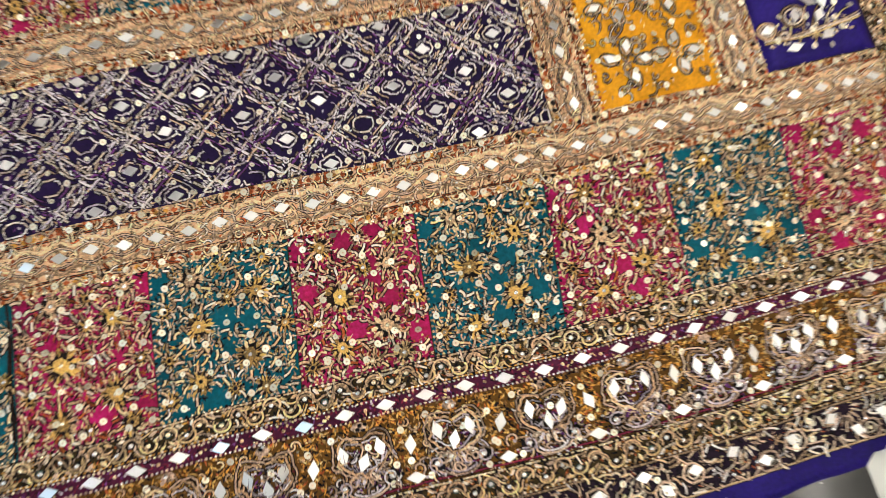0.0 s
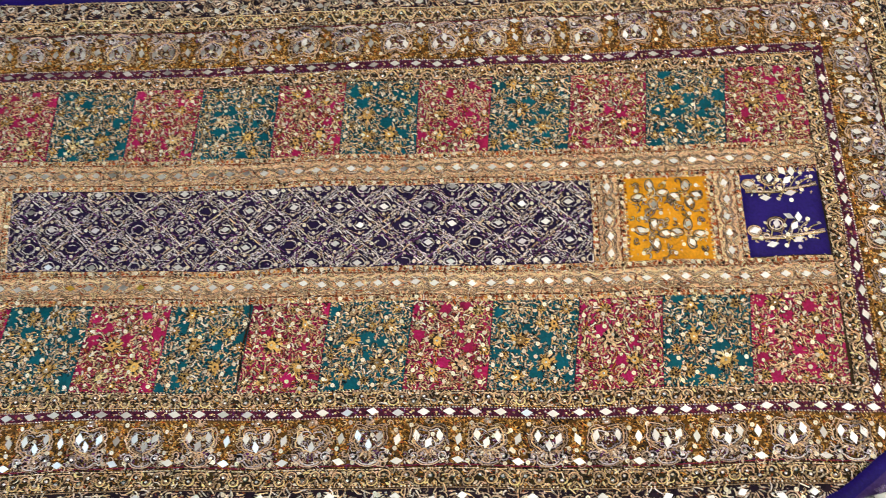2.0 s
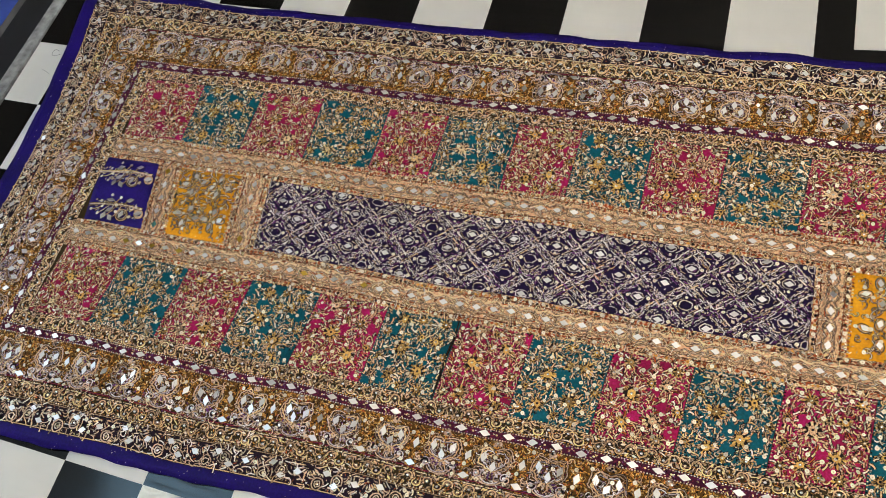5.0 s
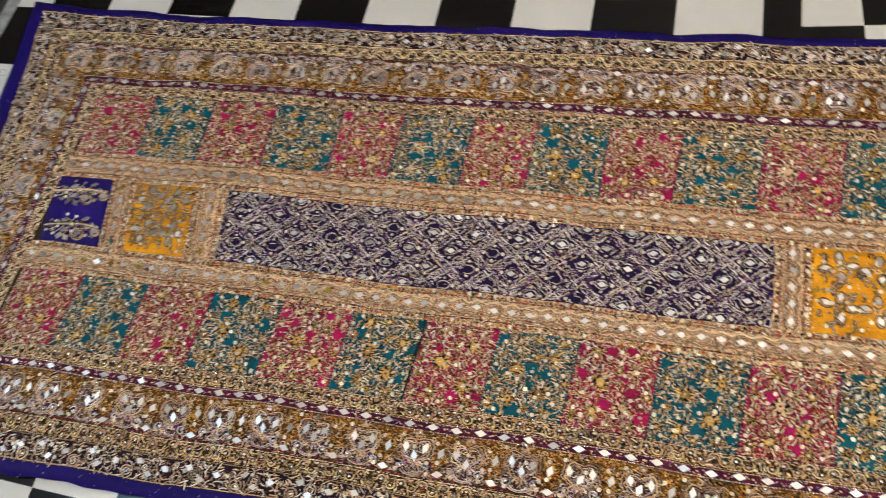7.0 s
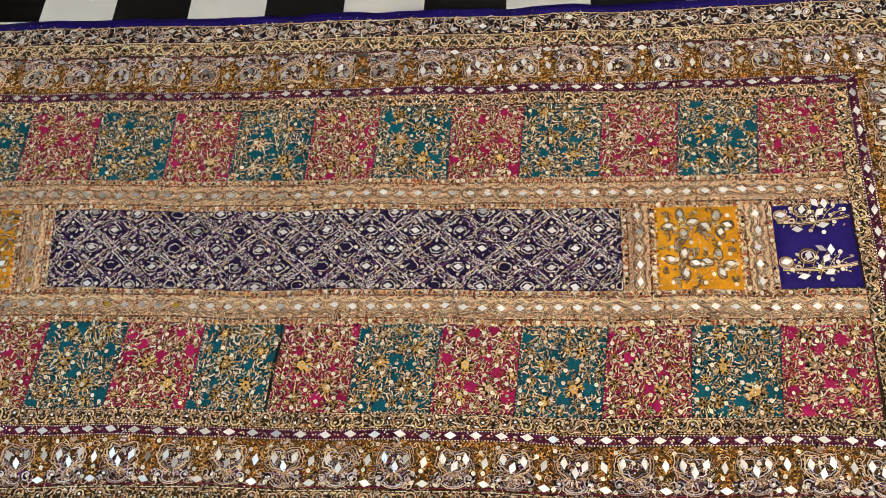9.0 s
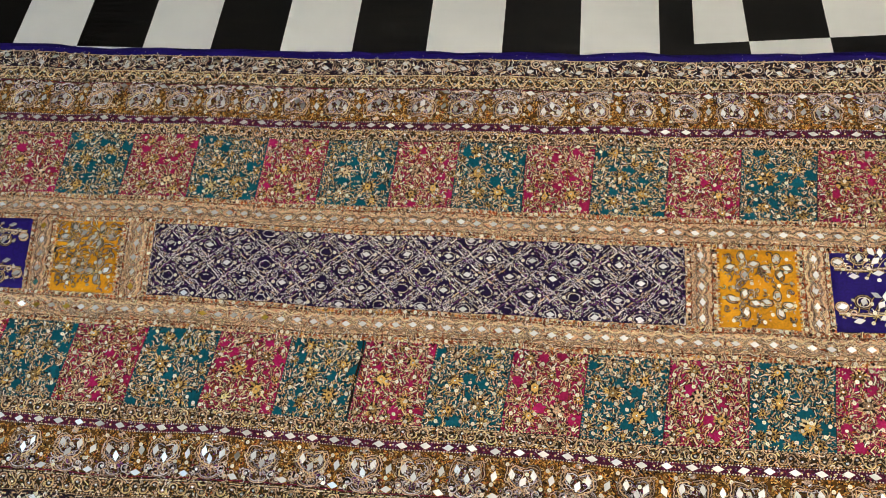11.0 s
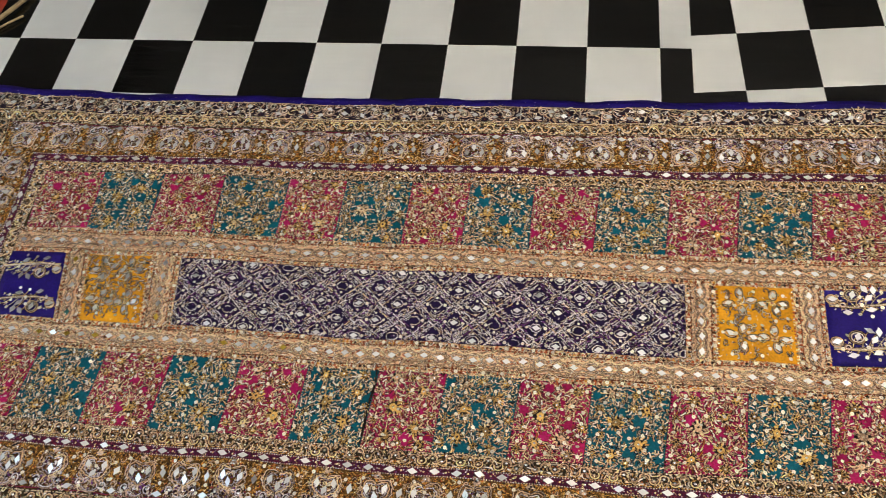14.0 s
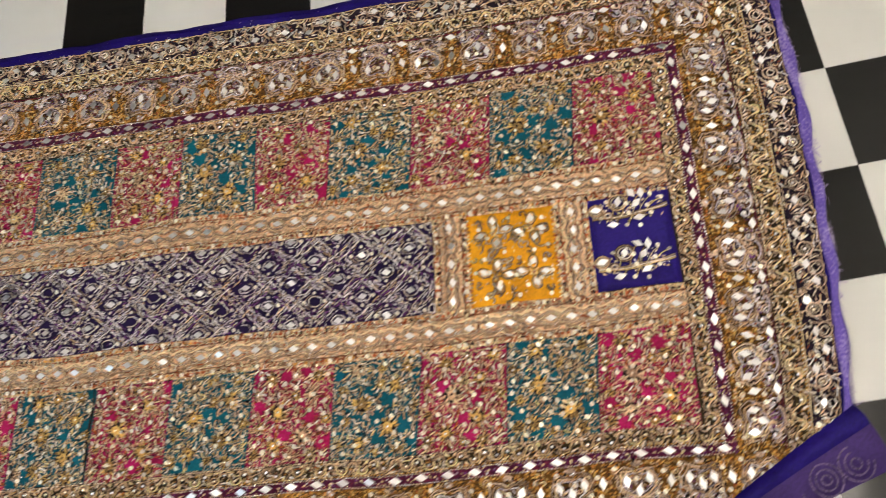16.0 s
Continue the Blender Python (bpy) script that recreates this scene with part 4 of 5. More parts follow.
    wk.blobs(DISC, fs, fw, 0, fr * 1.75, fr * 1.65, 0.0005, "edge", 0.0016)
    hue = any_of(["mustard", "straw", "gold"], len(fl), [0.82, 0.12, 0.06] if teal else [0.62, 0.3, 0.08])
    a0 = rng.uniform(0, 6, len(fl))
    for k in range(13):
        a = a0 + 2 * math.pi * k / 13 + rng.normal(0, 0.16, len(fl))
        far = rng.uniform(0.55, 0.85, len(fl)) * fr
        wk.blobs(PETAL, fs + far * np.cos(a), fw + far * np.sin(a), a + rng.normal(0, 0.25, len(fl)), 0.62 * fr * rng.uniform(0.7, 1.3, len(fl)), 0.3 * fr, 0.0024, np.where(rng.random(len(fl)) < 0.7, hue, SHADES.index("straw")), 0.0014)
    wk.blobs(DISC, fs, fw, a0, 1.15 * fr, 0.9 * fr, 0.0022, hue, 0.0018)
    for k in range(9):
        a = a0 + 2 * math.pi * k / 9
        wk.blobs(STITCH, fs + 0.62 * fr * np.cos(a), fw + 0.62 * fr * np.sin(a), a, 0.6 * fr, 0.0016, 0.0012, "edge", 0.0034)
    wk.blobs(DISC, fs, fw, 0, 0.0044, 0.0044, 0.0018, any_of(["bead", "dark", "pearl"], len(fl)), 0.0036)
    n = 60
    q = rng.uniform((0.003, 0.003), (L - 0.003, W - 0.003), (n, 2))
    wk.blobs(DISC, q[:, 0], q[:, 1], 0, 0.003, 0.003, 0.0026, any_of(["bead", "gold", "pearl"], n), 0.001)
    # beaded seams
    m = int(W / 0.0055)
    wk.blobs(DISC, np.full(m, 0.0012), (np.arange(m) + 0.5) * 0.0055, 0, 0.003, 0.003, 0.0018, any_of(["bead", "taupe", "straw", "dark"], m))
    m = int(L / 0.0055)
    for e in (0.001, W - 0.001):
        wk.blobs(DISC, (np.arange(m) + 0.5) * 0.0055, e, 0, 0.0034, 0.0034, 0.0018, any_of(["bead", "gold", "taupe", "dark"], m))
    wk.done(ob)
    for s, w in scatter(L, W, 0.0178, 620, 0.006)[:34]:
        sew(BIG_SEQUIN if rng.random() < 0.75 else SMALL_SEQUIN, "sequin", place, s, w, 0, PLATE + 0.0034, ob, 12)


def lattice_panel(u0, u1, v0, v1):
    L, W = u1 - u0, v1 - v0
    place = centred(u0, v0)
    ob = sheet("lattice_panel", u0, u1, v0, v1, PLATE, VIOLET, shawl, "violet silk panel with a diagonal thread lattice and mirrors", place=place)
    wk = Work(place, PLATE)
    columns = 26
    a = L / columns
    rows = 5
    b = (W - 0.014) / (rows - 1)

    # bands of couched cord along both diagonals, midway between the mirrors
    def clip_line(p, q):
        t = np.linspace(0, 1, 90)[:, None]
        pts = p + t * (q - p)
        ok = (pts[:, 0] > 0.001) & (pts[:, 0] < L - 0.001) & (pts[:, 1] > 0.001) & (pts[:, 1] < W - 0.001)
        pts = pts[ok]
        return pts if len(pts) > 6 else None

    for sign in (1, -1):
        d = np.array([a, sign * b])
        d = d / np.linalg.norm(d)
        nrm = np.array([-d[1], d[0]])
        for k in range(-9, columns + 5):
            base = np.array([(2 * k + 1) * a, 0.007 if sign > 0 else W - 0.007])
            for off, key, wid in ((-0.0058, "frost", 0.0036), (0.0058, "tan", 0.0036)):
                p0 = base + nrm * off
                line = clip_line(p0 - d * 0.1, p0 + d * 0.35)
                if line is None:
                    continue
                for i in range(0, len(line) - 3, 4):
                    if rng.random() < 0.88:
                        seg = line[i : i + 4] + rng.normal(0, 0.0011, 2) + rng.normal(0, 0.0005, (4, 2))
                        wk.cords(seg, wid * rng.uniform(0.75, 1.2), 0.0022, key if rng.random() < 0.4 else ("frost", "blush", "cream", "lilac", "lilac", "tan", "purple")[rng.integers(7)], 0.0004, 0.0007)
    # filling stitches, along the bands alone but for a few
    n = int(L * W * 80000)
    q = rng.uniform((0.002, 0.002), (L - 0.002, W - 0.002), (n, 2))
    p1, p2 = (q[:, 0] / a + (q[:, 1] - 0.007) / b) / 2, (q[:, 0] / a - (q[:, 1] - 0.007) / b) / 2
    d1, d2 = np.abs(p1 - np.floor(p1) - 0.5), np.abs(p2 - np.floor(p2) - 0.5)
    near = np.minimum(d1, d2) < 0.17
    keep = near | (rng.random(n) < 0.05)
    slope = math.atan2(b, a)
    turn = np.where(d1 < d2, -slope, slope) + rng.normal(0, 0.3, n)
    q, turn, near = q[keep], turn[keep], near[keep]
    n = len(q)
    shade_in = np.where(near, any_of(["cream", "lilac", "frost", "purple", "dark", "blush"], n, [0.18, 0.28, 0.18, 0.14, 0.14, 0.08]), any_of(["dark", "purple", "lilac"], n))
    wk.blobs(STITCH, q[:, 0], q[:, 1], turn, rng.uniform(0.004, 0.008, n), 0.0024, 0.0016, shade_in)
    q = within(jittered(L, W, 0.0068, 0.0022), L, W, 0.003)
    p1, p2 = (q[:, 0] / a + (q[:, 1] - 0.007) / b) / 2, (q[:, 0] / a - (q[:, 1] - 0.007) / b) / 2
    d1, d2 = np.abs(p1 - np.floor(p1) - 0.5), np.abs(p2 - np.floor(p2) - 0.5)
    keep = (np.minimum(d1, d2) < 0.17) | (rng.random(len(q)) < 0.05)
    arcs(wk, q[keep], ["frost", "lilac", "tan", "taupe", "purple"], [0.34, 0.2, 0.2, 0.1, 0.16], (0.0045, 0.0085), 0.0026, 0.0022, (np.where(d1 < d2, -slope, slope) + rng.normal(0, 0.6, len(q)))[keep], 0.0007)
    # each cell: a dark ground, a lozenge of cord, and a ringed mirror with curled lashes
    cells = [(i * a, 0.007 + j * b) for j in range(rows) for i in range(columns + 1) if (i + j) % 2 == 0]
    cs, cw = np.array(cells).T
    m = len(cells)
    t = np.linspace(0, 2 * math.pi, 13)
    loz = np.stack([0.0205 * np.cos(t) / (np.abs(np.cos(t)) + np.abs(np.sin(t))) ** 0.8, 0.0178 * np.sin(t) / (np.abs(np.cos(t)) + np.abs(np.sin(t))) ** 0.8], -1)
    ring = np.stack([0.0112 * np.cos(t), 0.0085 * np.sin(t)], -1)
    mids = np.stack([cs, cw], -1)[:, None]
    # the lozenges are worn: short runs of stitches, many astray or gone
    for i in range(0, 12, 2):
        for shape, share, keys, wid in ((loz, 0.5, ("lilac", "taupe", "purple"), 0.002), (ring, 0.9, ("frost", "lilac", "tan"), 0.0026)):
            run = within(mids + shape[None, i : i + 3] * rng.normal(1, 0.06, (m, 1, 1)) + rng.normal(0, 0.0008, (m, 3, 2)), L, W, 0.0015)
            pick = rng.integers(0, 3, m)
            here = rng.random(m) < share
            for k in range(3):
                if (here & (pick == k)).any():
                    wk.cords(run[here & (pick == k)], wid, 0.0024, keys[k], 0.0006, 0.0006)
    # curled lashes round each ring
    for k in range(8):
        a0 = 2 * math.pi * (k + 0.5) / 8 + rng.normal(0, 0.2, m)
        here = rng.random(m) < 0.35
        wk.blobs(STITCH, np.clip(cs + 0.0145 * np.cos(a0), 0.003, L - 0.003)[here], np.clip(cw + 0.0118 * np.sin(a0), 0.003, W - 0.003)[here], a0[here] + rng.normal(0, 0.5, here.sum()), 0.0055, 0.002, 0.0018, any_of(["frost", "lilac", "cream"], int(here.sum())), 0.0006)
    wk.done(ob)
    for s, w in cells:
        if 0.004 < s < L - 0.004 and rng.random() < (0.93 if s > 0.3 * L else 0.6):
            sew(MID_MIRROR, "mirror", place, s, w, rng.normal(0, 0.15), PLATE + 0.0012, ob, 8)
        for ds, dw in ((0.0172, 0), (-0.0172, 0), (0, 0.0145), (0, -0.0145)):
            if 0.003 < w + dw < W - 0.003 and 0.003 < s + ds < L - 0.003 and rng.random() < 0.85:
                sew(BIG_SEQUIN if ds else SMALL_SEQUIN, "sequin", place, s + ds, w + dw, 0, PLATE + 0.0018, ob, 10)


def saffron_square(u0, u1, v0, v1, close=False):
    L, W = u1 - u0, v1 - v0
    place = centred(u0, v0)
    ob = sheet("saffron_square", u0, u1, v0, v1, PLATE, SAFFRON, shawl, "saffron yellow square with mirror flowers and twining stems", place=place)
    wk = Work(place, PLATE)
    for row in (0.3, 0.78):
        for cx, r in ((0.3, 0.021), (0.72, 0.019)):
            for k in range(4):
                a = k * math.pi / 2 + rng.normal(0, 0.2)
                s, w = cx * L + r * math.cos(a), row * W + r * math.sin(a) * 0.9
                sew(SMALL_MIRROR, "mirror", place, s, w, a + rng.normal(0, 0.3), PLATE + 0.0016, ob, 7)
                t = np.linspace(0, 2 * math.pi, 11)
                for rr, key in ((0.0072, "taupe"), (0.0094, "green")):
                    wk.cords(np.stack([s + rr * 1.25 * np.cos(t) * math.cos(a) - rr * 0.8 * np.sin(t) * math.sin(a), w + rr * 1.25 * np.cos(t) * math.sin(a) + rr * 0.8 * np.sin(t) * math.cos(a)], -1), 0.0016, 0.0018, key, outline=0.0)
            flower(wk, cx * L, row * W, 0.007, 6, "gold", "wine")
    t = np.linspace(0, 1, 14)
    for k in range(10):
        p = rng.uniform((0.1 * L, 0.1 * W), (0.9 * L, 0.9 * W))
        a = rng.uniform(0, 6)
        wk.cords(np.stack([np.clip(p[0] + 0.03 * t * math.cos(a) + 0.005 * np.sin(9 * t), 0.003, L - 0.003), np.clip(p[1] + 0.03 * t * math.sin(a) + 0.005 * np.cos(8 * t), 0.003, W - 0.003)], -1), 0.002, 0.0018, ("taupe", "gold", "cream")[k % 3])
    q = rng.uniform((0.008, 0.008), (L - 0.008, W - 0.008), (34, 2))
    curls(wk, q[:, 0], q[:, 1], rng.uniform(0.004, 0.008, len(q)), 0.8, 0.002, "taupe", 8)
    curls(wk, q[::2, 1] * L / W, q[::2, 0] * W / L, rng.uniform(0.004, 0.008, 17), 0.8, 0.002, "gold", 8)
    n = 150
    wk.blobs(STITCH, rng.uniform(0.003, L - 0.003, n), rng.choice([0.28, 0.76], n) * W + rng.normal(0, 0.015, n), rng.uniform(0, 3, n), 0.006, 0.002, 0.0014, any_of(["gold", "taupe", "cream", "green", "wine"], n))
    if close:
        q = scatter(L, W, 0.0078, 1600, 0.005)
        q = q[(q[:, 1] > 0.5 * W) | (q[:, 0] < 0.62 * L) & (q[:, 1] > 0.16 * W)]
        arcs(wk, within(q, L, W, 0.0045), ["straw", "taupe", "mustard", "cream", "green"], [0.3, 0.26, 0.2, 0.14, 0.1], (0.008, 0.014), 0.0028)
    m = int(W / 0.0062)
    for e in (0.002, L - 0.002):
        wk.blobs(DISC, np.full(m, e), (np.arange(m) + 0.5) * 0.0062, 0, 0.0042, 0.0042, 0.002, any_of(["bead", "gold", "rust"], m))
    wk.done(ob)
    for s, w in scatter(L, W, 0.02, 300, 0.008)[:26]:
        sew(BIG_SEQUIN, "sequin", place, s, w, 0, PLATE + 0.002, ob, 9)


def indigo_square(u0, u1, v0, v1, flip):
    L, W = u1 - u0, v1 - v0
    ahead = centred(u0, v0)
    place = (lambda s, w: ahead(u1 - u0 - s, v1 - v0 - w)) if flip else ahead
    ob = sheet("indigo_square", u0, u1, v0, v1, PLATE, NAVY, shawl, "plain indigo square with two mirror-leaved silver sprigs", place=ahead)
    wk = Work(place, PLATE)
    t = np.linspace(0, 1, 16)
    ring = np.linspace(0, 2 * math.pi, 13)
    for row in (0.215, 0.735):
        for k, key in enumerate(("gold", "cream", "taupe")):
            wk.cords(np.stack([0.05 * L + 0.92 * L * t, W * (row - 0.01 - 0.03 * np.sin(math.pi * t) + 0.05 * t) + 0.0022 * (k - 1) + 0.0008 * np.sin(11 * t + k)], -1), 0.0022, 0.0024, key, 0.0006, 0.0009)
        # twigs that rise to the leaves and drop below the stem
        for s0, s1, dw in ((0.3, 0.36, 0.12), (0.42, 0.55, 0.19), (0.5, 0.67, 0.17), (0.55, 0.62, 0.1), (0.62, 0.8, 0.14), (0.7, 0.9, 0.1), (0.4, 0.3, -0.1), (0.5, 0.6, -0.07), (0.55, 0.45, -0.12), (0.62, 0.72, -0.04), (0.2, 0.1, 0.07)):
            wk.cords(np.stack([(s0 + (s1 - s0) * t) * L, W * (row + dw * np.sin(0.5 * math.pi * t))], -1), 0.0018, 0.0022, ("gold", "straw", "cream")[int(s1 * 100) % 3], 0.0006, 0.0008)
        for cx, cw, r in ((0.38, 0.125, 0.0145), (0.1, 0.065, 0.0105), (0.24, 0.0, 0.006)):
            for grow, key in ((1.0, "straw"), (0.72, "cream")):
                wk.cords(np.stack([cx * L + grow * r * np.cos(ring), (row + cw) * W + grow * r * 0.9 * np.sin(ring)], -1), 0.0026, 0.0026, key, 0.0006, 0.001)
        q = np.stack([rng.uniform(0.1, 0.9, 60) * L, (row + rng.uniform(-0.06, 0.14, 60)) * W], 1)
        wk.blobs(STITCH, q[:, 0], q[:, 1], rng.uniform(0, 3, 60), 0.0075, 0.0026, 0.0018, any_of(["gold", "cream", "straw", "pearl", "dark"], 60))
        wk.blobs(DISC, rng.uniform(0.08, 0.92, 26) * L, (row + rng.uniform(-0.08, 0.12, 26)) * W, 0, 0.0042, 0.0042, 0.0024, "bead", 0.001)
        for s, dw, a in ((0.38, 0.125, 1.4), (0.1, 0.065, 0.2), (0.55, 0.2, 2.4), (0.67, 0.185, 1.5), (0.6, 0.09, 0.9), (0.62, -0.06, 0.15), (0.29, -0.1, 0.1)):
            sew(LONG_MIRROR, "mirror", place, s * L, (row + dw) * W, a + rng.normal(0, 0.12), PLATE + 0.003, ob, 7)
        for s, dw in ((0.78, 0.16), (0.91, 0.11), (0.77, -0.03), (0.73, 0.05), (0.46, -0.12), (0.62, -0.14), (0.5, 0.0), (0.24, 0.14), (0.16, -0.02), (0.48, 0.1)):
            sew(BIG_SEQUIN, "sequin", place, s * L, (row + dw) * W, 0, PLATE + 0.003, ob, 10)
    wk.done(ob)


sheet("ground_cloth", RINGS[4][0], RINGS[4][1], RINGS[4][2], RINGS[4][3], 0.0005, BROWN, shawl, "dull brown lining cloth in the seams", step=0.02, thick=0.0004)
lattice_panel(-0.484, 0.535, -0.093, 0.06)
for u0, u1, close in ((-0.694, -0.552, True), (0.591, 0.731, False)):
    saffron_square(u0, u1, -0.093, 0.06, close)
indigo_square(-0.893, -0.75, -0.093, 0.06, True)
indigo_square(0.785, 0.911, -0.091, 0.073, False)
peach_band(-0.894, 0.913, 0.06, 0.122)
peach_band(-0.894, 0.913, -0.154, -0.093)
for u0, u1 in ((-0.552, -0.484), (-0.75, -0.694), (0.535, 0.591), (0.731, 0.785)):
    peach_band(u0, u1, -0.093, 0.06, True)
for edges, v0, v1 in ((U_TOP, 0.122, 0.278), (U_BOTTOM, -0.302, -0.154)):
    for i in range(13):
        patch(edges[i], edges[i + 1], v0, v1, i % 2 == 1)
for side in SIDES:
    scroll_band("inner_scroll_band", "narrow brown band with running gold scrolls and bead eyes", side, RINGS[0], RINGS[1], 0.0285)
    magenta_band(side, RINGS[1], RINGS[2])
    lotus_band(side, RINGS[2], RINGS[3])
    scroll_band("outer_scroll_band", "narrow brown band with running gold scrolls and bead eyes", side, RINGS[3], RINGS[4], 0.0305)
    floral_band(side, RINGS[4], RINGS[5])


# ---- the turned-over corner ----
def flap():
    """The near corner lies folded back: its blue hem and the dull reverse of the border show."""
    t = np.linspace(0, 1, 40)
    inner = np.stack([np.interp(t, [0, 0.3, 0.5, 0.68, 1], [0.775, 0.862, 0.928, 0.99, 1.11]), np.interp(t, [0, 0.3, 0.5, 0.68, 1], [-0.471, -0.432, -0.381, -0.34, -0.265])], 1)
    middle = np.stack([np.interp(t, [0, 0.3, 0.5, 0.68, 1], [0.777, 0.872, 0.945, 1.005, 1.125]), np.interp(t, [0, 0.3, 0.5, 0.68, 1], [-0.478, -0.448, -0.392, -0.357, -0.292])], 1)
    outer = np.stack([np.interp(t, [0, 0.3, 0.5, 0.68, 1], [0.779, 0.885, 0.945, 1.01, 1.15]), np.interp(t, [0, 0.3, 0.5, 0.68, 1], [-0.481, -0.444, -0.428, -0.406, -0.35])], 1)
    outer[:, 1] = np.minimum(outer[:, 1], middle[:, 1] - 0.002)
    wide = np.linalg.norm(outer - inner, axis=1)
    ripple = 0.0025 * np.sin(t * 21) + 0.0015 * np.sin(t * 47 + 1)

    def strip(a, b, h0, h1, n, material, name, label):
        k = np.linspace(0, 1, n)[None, :, None]
        xy = a[:, None] + (b - a)[:, None] * k
        kk = np.linspace(0, 1, n)[None]
        z = h0 + (h1 - h0) * kk + 0.006 * np.sin(math.pi * kk) * np.minimum(1, wide[:, None] / 0.05) + ripple[:, None]
        P = np.concatenate([xy, np.broadcast_to(z, xy.shape[:2])[..., None]], -1).reshape(-1, 3)
        idx = np.arange(len(t) * n).reshape(len(t), n)
        A, B, C, D = idx[:-1, :-1].ravel(), idx[1:, :-1].ravel(), idx[1:, 1:].ravel(), idx[:-1, 1:].ravel()
        F = np.concatenate([np.stack([A, C, B], 1), np.stack([A, D, C], 1)])
        return child(name, tri_mesh(name, P, F, [material]), shawl, label)

    strip(inner, middle, 0.012, 0.016, 6, HEM, "turned_hem", "royal blue hem of the folded corner")
    back = strip(middle, outer, 0.0155, 0.001, 8, REVERSE, "turned_corner", "dull violet reverse of the folded corner")
    # faint ring motifs that show through on the reverse
    a = np.linspace(0, 2 * math.pi, 22)
    k = np.arange(21)
    for q in (0.3, 0.42, 0.55, 0.67, 0.8, 0.92):
        i = int(q * 39)
        c = middle[i] * 0.45 + outer[i] * 0.55
        room = np.linalg.norm(outer[i] - middle[i])
        for r in (0.4 * room, 0.26 * room, 0.12 * room):
            ring = [np.stack([c[0] + rr * np.cos(a), c[1] + rr * np.sin(a), 0.015 + 0 * a], 1) for rr in (r - 0.0012, r + 0.0012)]
            F = np.concatenate([np.stack([k, k + 22, k + 23], 1), np.stack([k, k + 23, k + 1], 1)])
            child("reverse_ring", tri_mesh("reverse_ring", np.concatenate(ring), F, [REVERSE_THREAD]), back)


flap()


def frayed_edge():
    """Loose lilac yarn along the cut right edge."""
    n = 900
    v = np.concatenate([rng.uniform(-0.3, 0.5, n)])
    u = np.full(n, OUTER[1] - 0.002) + rng.normal(0, 0.002, n)
    length = rng.uniform(0.002, 0.007, n) * np.where(rng.random(n) < 0.03, 2, 1) * (0.4 + np.abs(np.sin(v * 19)) + 0.5 * np.abs(np.sin(v * 53)))
    t = np.linspace(0, 1, 6)[None]
    bend = (rng.normal(0, 1.1, n) * length)[:, None]
    U = u[:, None] + length[:, None] * t
    V = v[:, None] + bend * t**2 + rng.normal(0, 0.8, n)[:, None] * length[:, None] * t
    P = lay(U, V, 0.0)
    P[..., 2] = np.maximum(0.0, P[..., 2] * (1 - t) + 0.002 * rng.random((n, 1)))
    side = np.array([0, 0.00045, 0])
    V3 = np.stack([P - side, P + side + (0, 0, 0.0003)], 2).reshape(-1, 3)
    a = (np.arange(n)[:, None] * 6 + np.arange(5)[None]).ravel() * 2
    F = np.concatenate([np.stack([a, a + 2, a + 3], 1), np.stack([a, a + 3, a + 1], 1)])
    mid = V3[F].mean(1)
    F = F[kept(mid[:, 0], mid[:, 1])]
    ob = child("frayed_yarn", tri_mesh("frayed_yarn", V3, F, [LILAC]), shawl, "loose pale lilac yarn at the cut edge")
    ob["kind"] = "stuff"
    sheet("selvage", OUTER[1] - 0.011, OUTER[1] + 0.003, -0.33, 0.5, 0.0012, WORN_HEM, shawl, "worn violet selvage with pale streaks", step=0.004, ragged=0.003)


frayed_edge()


def open_seam():
    """Dark cords along one patch seam, the shade of its gape put into colour."""
    t = np.linspace(0, 1, 10)
    wk = Work(straight(U_BOTTOM[6], -0.302), PLATE + 0.0016)
    base = np.stack([0.065 * (0.148 * (1 - t) - 0.074) + 0.0012 * np.sin(9 * t) - 0.004, 0.144 * (1 - t) + 0.002], 1)
    for k in range(3):
        wk.cords((base + (0.0011 * k, 0))[k : 10 - k], 0.0014, 0.0004, "dark", outline=0.0004)
    wk.done(shawl, "open_seam", "dark cords painted as shade in the gaping seam between two patches")


open_seam()


# ---- what lies beside the sheet ----
def bar(name, x0, x1, y0, y1, z0, z1, material, label, category):
    bm = bmesh.new()
    bmesh.ops.create_cube(bm, size=1, matrix=Matrix.LocRotScale(((x0 + x1) / 2, (y0 + y1) / 2, (z0 + z1) / 2), None, (x1 - x0, y1 - y0, z1 - z0)))
    bmesh.ops.bevel(bm, geom=list(bm.edges), offset=0.002, segments=2, affect="EDGES")
    me = bpy.data.meshes.new(name)
    bm.to_mesh(me)
    bm.free()
    me.materials.append(material)
    return tagged(new(name, me), label, category)


bar("edge_strip", -1.318, -1.2802, -1.2, 0.645, -0.012, -0.003, ALLOY, "worn grey metal edging strip beside the checked sheet", "edging")
bar("black_strip", -1.41, -1.321, -1.2, 0.66, -0.0118, -0.008, DULL_BLACK, "black strip on the concrete floor", "mat")


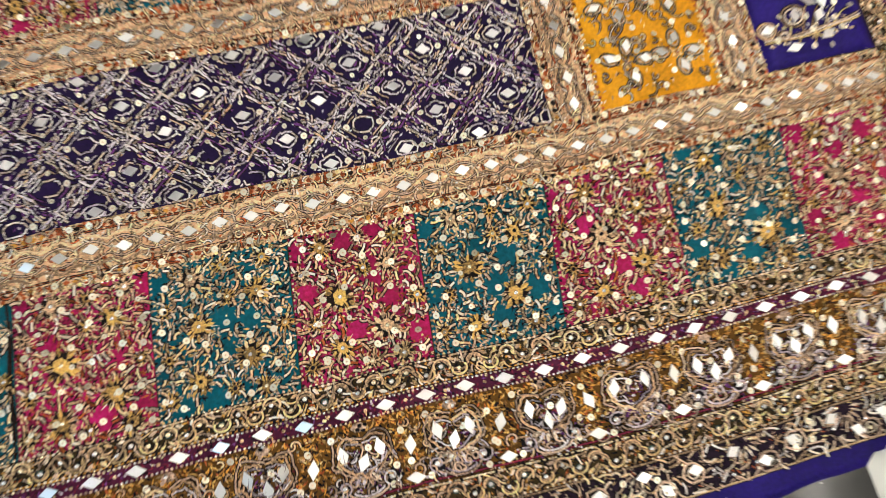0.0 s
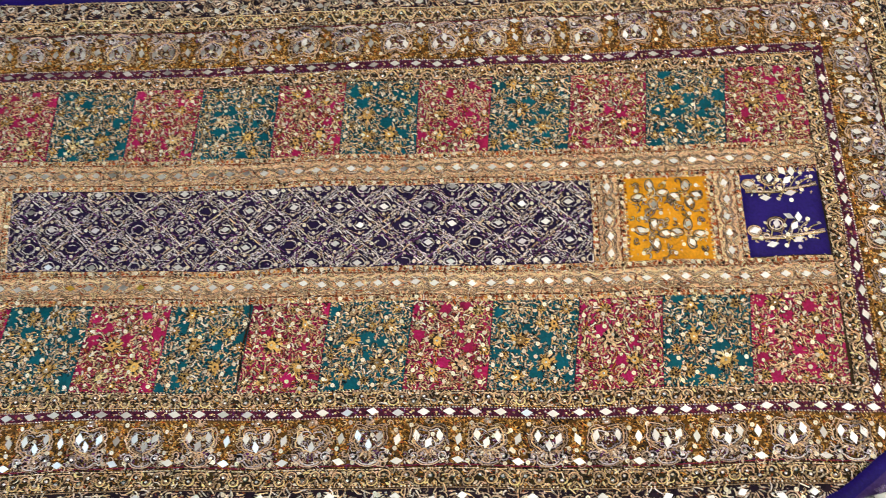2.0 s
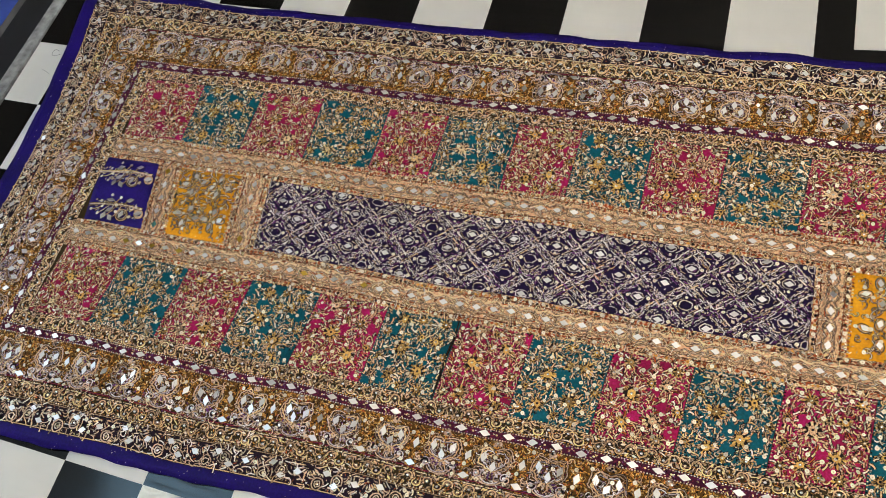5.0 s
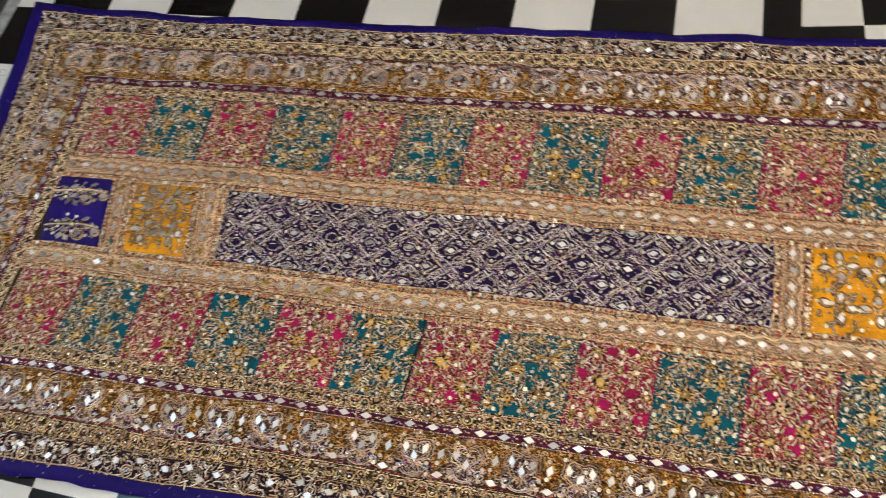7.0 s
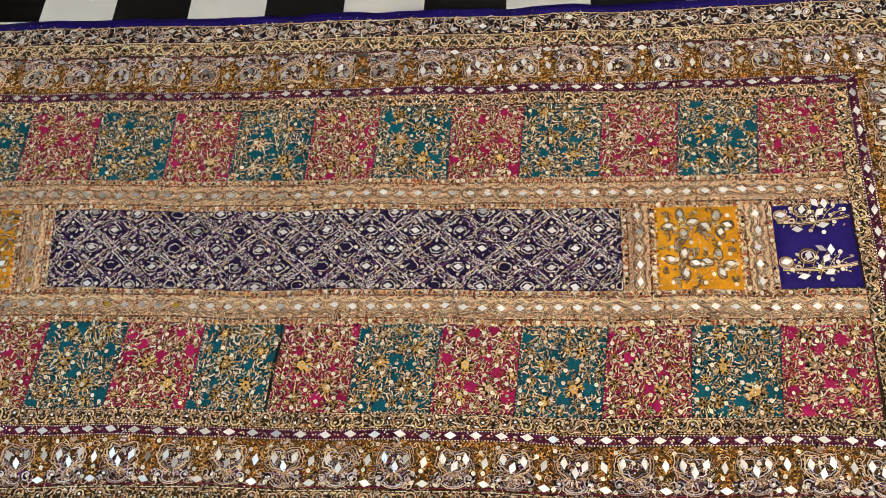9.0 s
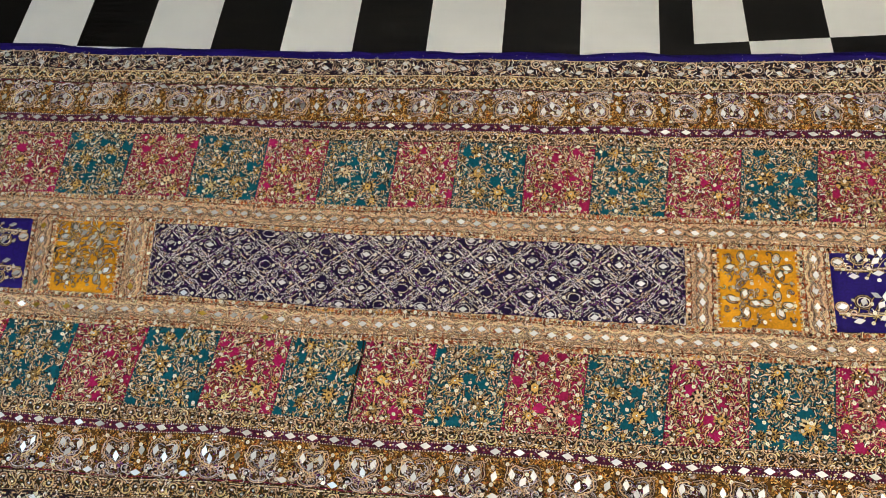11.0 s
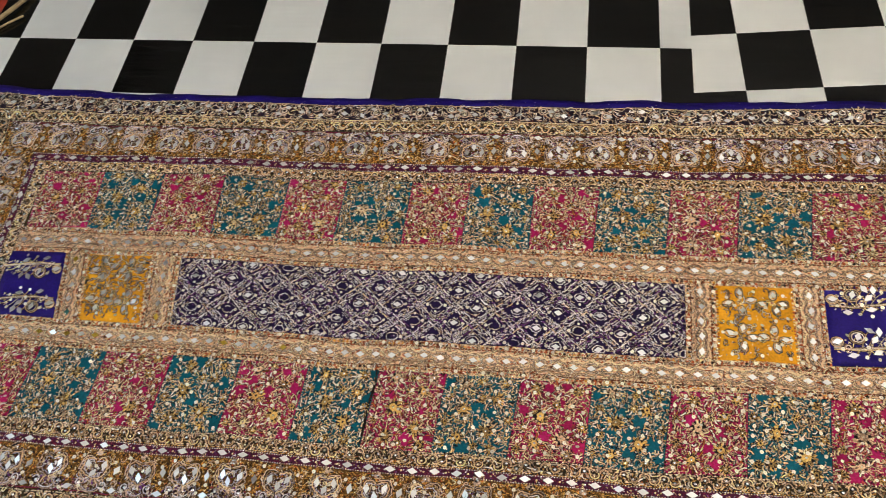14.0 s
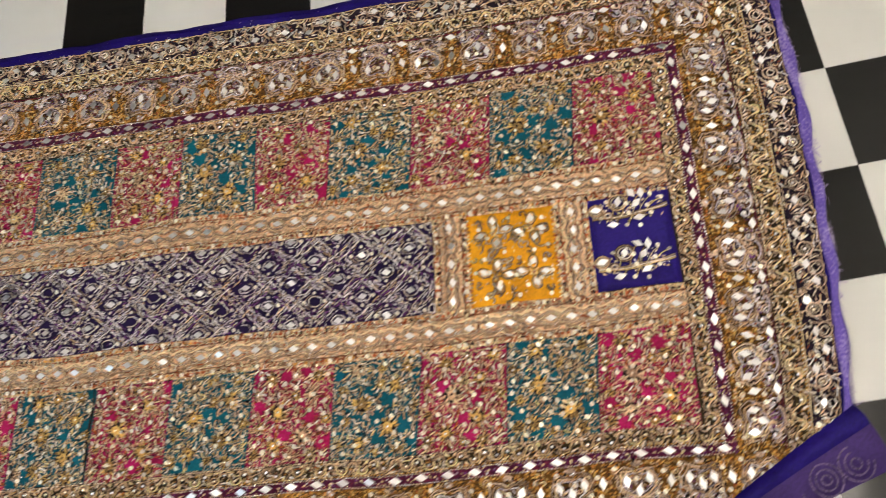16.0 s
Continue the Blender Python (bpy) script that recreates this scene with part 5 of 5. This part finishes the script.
def packet(name, x0, x1, y0, y1, high, material, label, seed):
    """A pillow-shaped film packet, crumpled and crimped at its ends, with printed bars."""
    ob = thing(name, label, "packet")
    n = 26
    S, T = np.meshgrid(np.linspace(0, 1, n), np.linspace(0, 1, n), indexing="ij")
    puff = (np.sin(math.pi * S) * np.sin(math.pi * T)) ** 0.45
    X, Y = x0 + (x1 - x0) * S, y0 + (y1 - y0) * T
    Z = high * puff * (1 + 0.12 * np.sin(19 * S + seed) * np.sin(23 * T + 2 * seed) + 0.07 * np.sin(41 * S - 17 * T)) - 0.0115
    P = np.stack([X, Y, Z], -1).reshape(-1, 3)
    idx = np.arange(n * n).reshape(n, n)
    a, b, c, d = idx[:-1, :-1].ravel(), idx[1:, :-1].ravel(), idx[1:, 1:].ravel(), idx[:-1, 1:].ravel()
    F = np.concatenate([np.stack([a, b, c], 1), np.stack([a, c, d], 1)])
    child("film", tri_mesh("film", P, F, [material]), ob)
    for k in range(4):
        i0 = 5 + 4 * k
        rows = idx[n - 12 : n - 3, i0 : i0 + 2]
        Q = P[rows.ravel()] + (0, 0, 0.0012)
        m = rows.shape[0]
        j = np.arange(m - 1) * 2
        G = np.concatenate([np.stack([j, j + 2, j + 3], 1), np.stack([j, j + 3, j + 1], 1)])
        child("printed_bar", tri_mesh("printed_bar", Q, G, [PALE_PRINT]), ob, "pale printed bar")
    return ob


packet("plastic_packet", -1.66, -1.284, 0.655, 0.98, 0.05, RED_FILM, "crumpled orange-red plastic packet with pale print", 1.0)
packet("plastic_packet", -1.78, -1.435, 0.2, 0.56, 0.045, BLUE_FILM, "crumpled bright blue plastic packet on the floor", 2.3)


def loose_cord(points, width, material, name, label):
    """A thin cord through a few places."""
    cu = bpy.data.curves.new(name, "CURVE")
    cu.dimensions, cu.bevel_depth, cu.bevel_resolution = "3D", width / 2, 2
    sp = cu.splines.new("NURBS")
    sp.points.add(len(points) - 1)
    for q, p in zip(sp.points, points):
        q.co = (*p, 1)
    sp.use_endpoint_u, sp.order_u = True, 3
    cu.materials.append(material)
    return tagged(new(name, cu), label, "thread")


loose_cord([(-1.30, 0.69, 0.004), (-1.27, 0.735, 0.012), (-1.235, 0.79, 0.012), (-1.2, 0.88, 0.004)], 0.012, STRAP, "strap", "tan woven strap lying over the sheet's corner")
loose_cord([(-1.272, 0.70, 0.004), (-1.24, 0.73, 0.01), (-1.2, 0.77, 0.004)], 0.006, STRAP, "strap", "thin tan strap lying over the sheet's corner")
loose_cord([(-1.2, 0.312, -0.001), (-1.212, 0.318, 0.001), (-1.218, 0.302, 0.0), (-1.205, 0.292, 0.001), (-1.193, 0.304, -0.001)], 0.0007, DULL_BLACK, "loose_thread", "fine dark loose thread on the white check")
loose_cord([(-1.19, 0.243, -0.001), (-1.205, 0.25, 0.0), (-1.217, 0.252, -0.001)], 0.0007, DULL_BLACK, "loose_thread", "fine dark loose thread on the white check")


def hem_lint():
    """White lint and a few stray stitches on the plain hem."""
    n = 150
    side = rng.random(n)
    u = np.where(side < 0.45, rng.uniform(-1.1, 1.05, n), np.where(side < 0.85, rng.uniform(-1.1, 0.7, n), rng.uniform(-1.135, -1.1, n)))
    v = np.where(side < 0.45, rng.uniform(0.496, 0.511, n), np.where(side < 0.85, rng.uniform(-0.538, -0.513, n), rng.uniform(-0.45, 0.45, n)))
    wk = Work(straight(0.0, 0.0), 0.0004)
    wk.blobs(STITCH, u, v, rng.uniform(0, 3.1, n), rng.uniform(0.001, 0.004, n), 0.0009, 0.0006, any_of(["pearl", "cream", "lilac"], n))
    wk.done(shawl, "hem_lint", "white lint on the blue hem")


hem_lint()
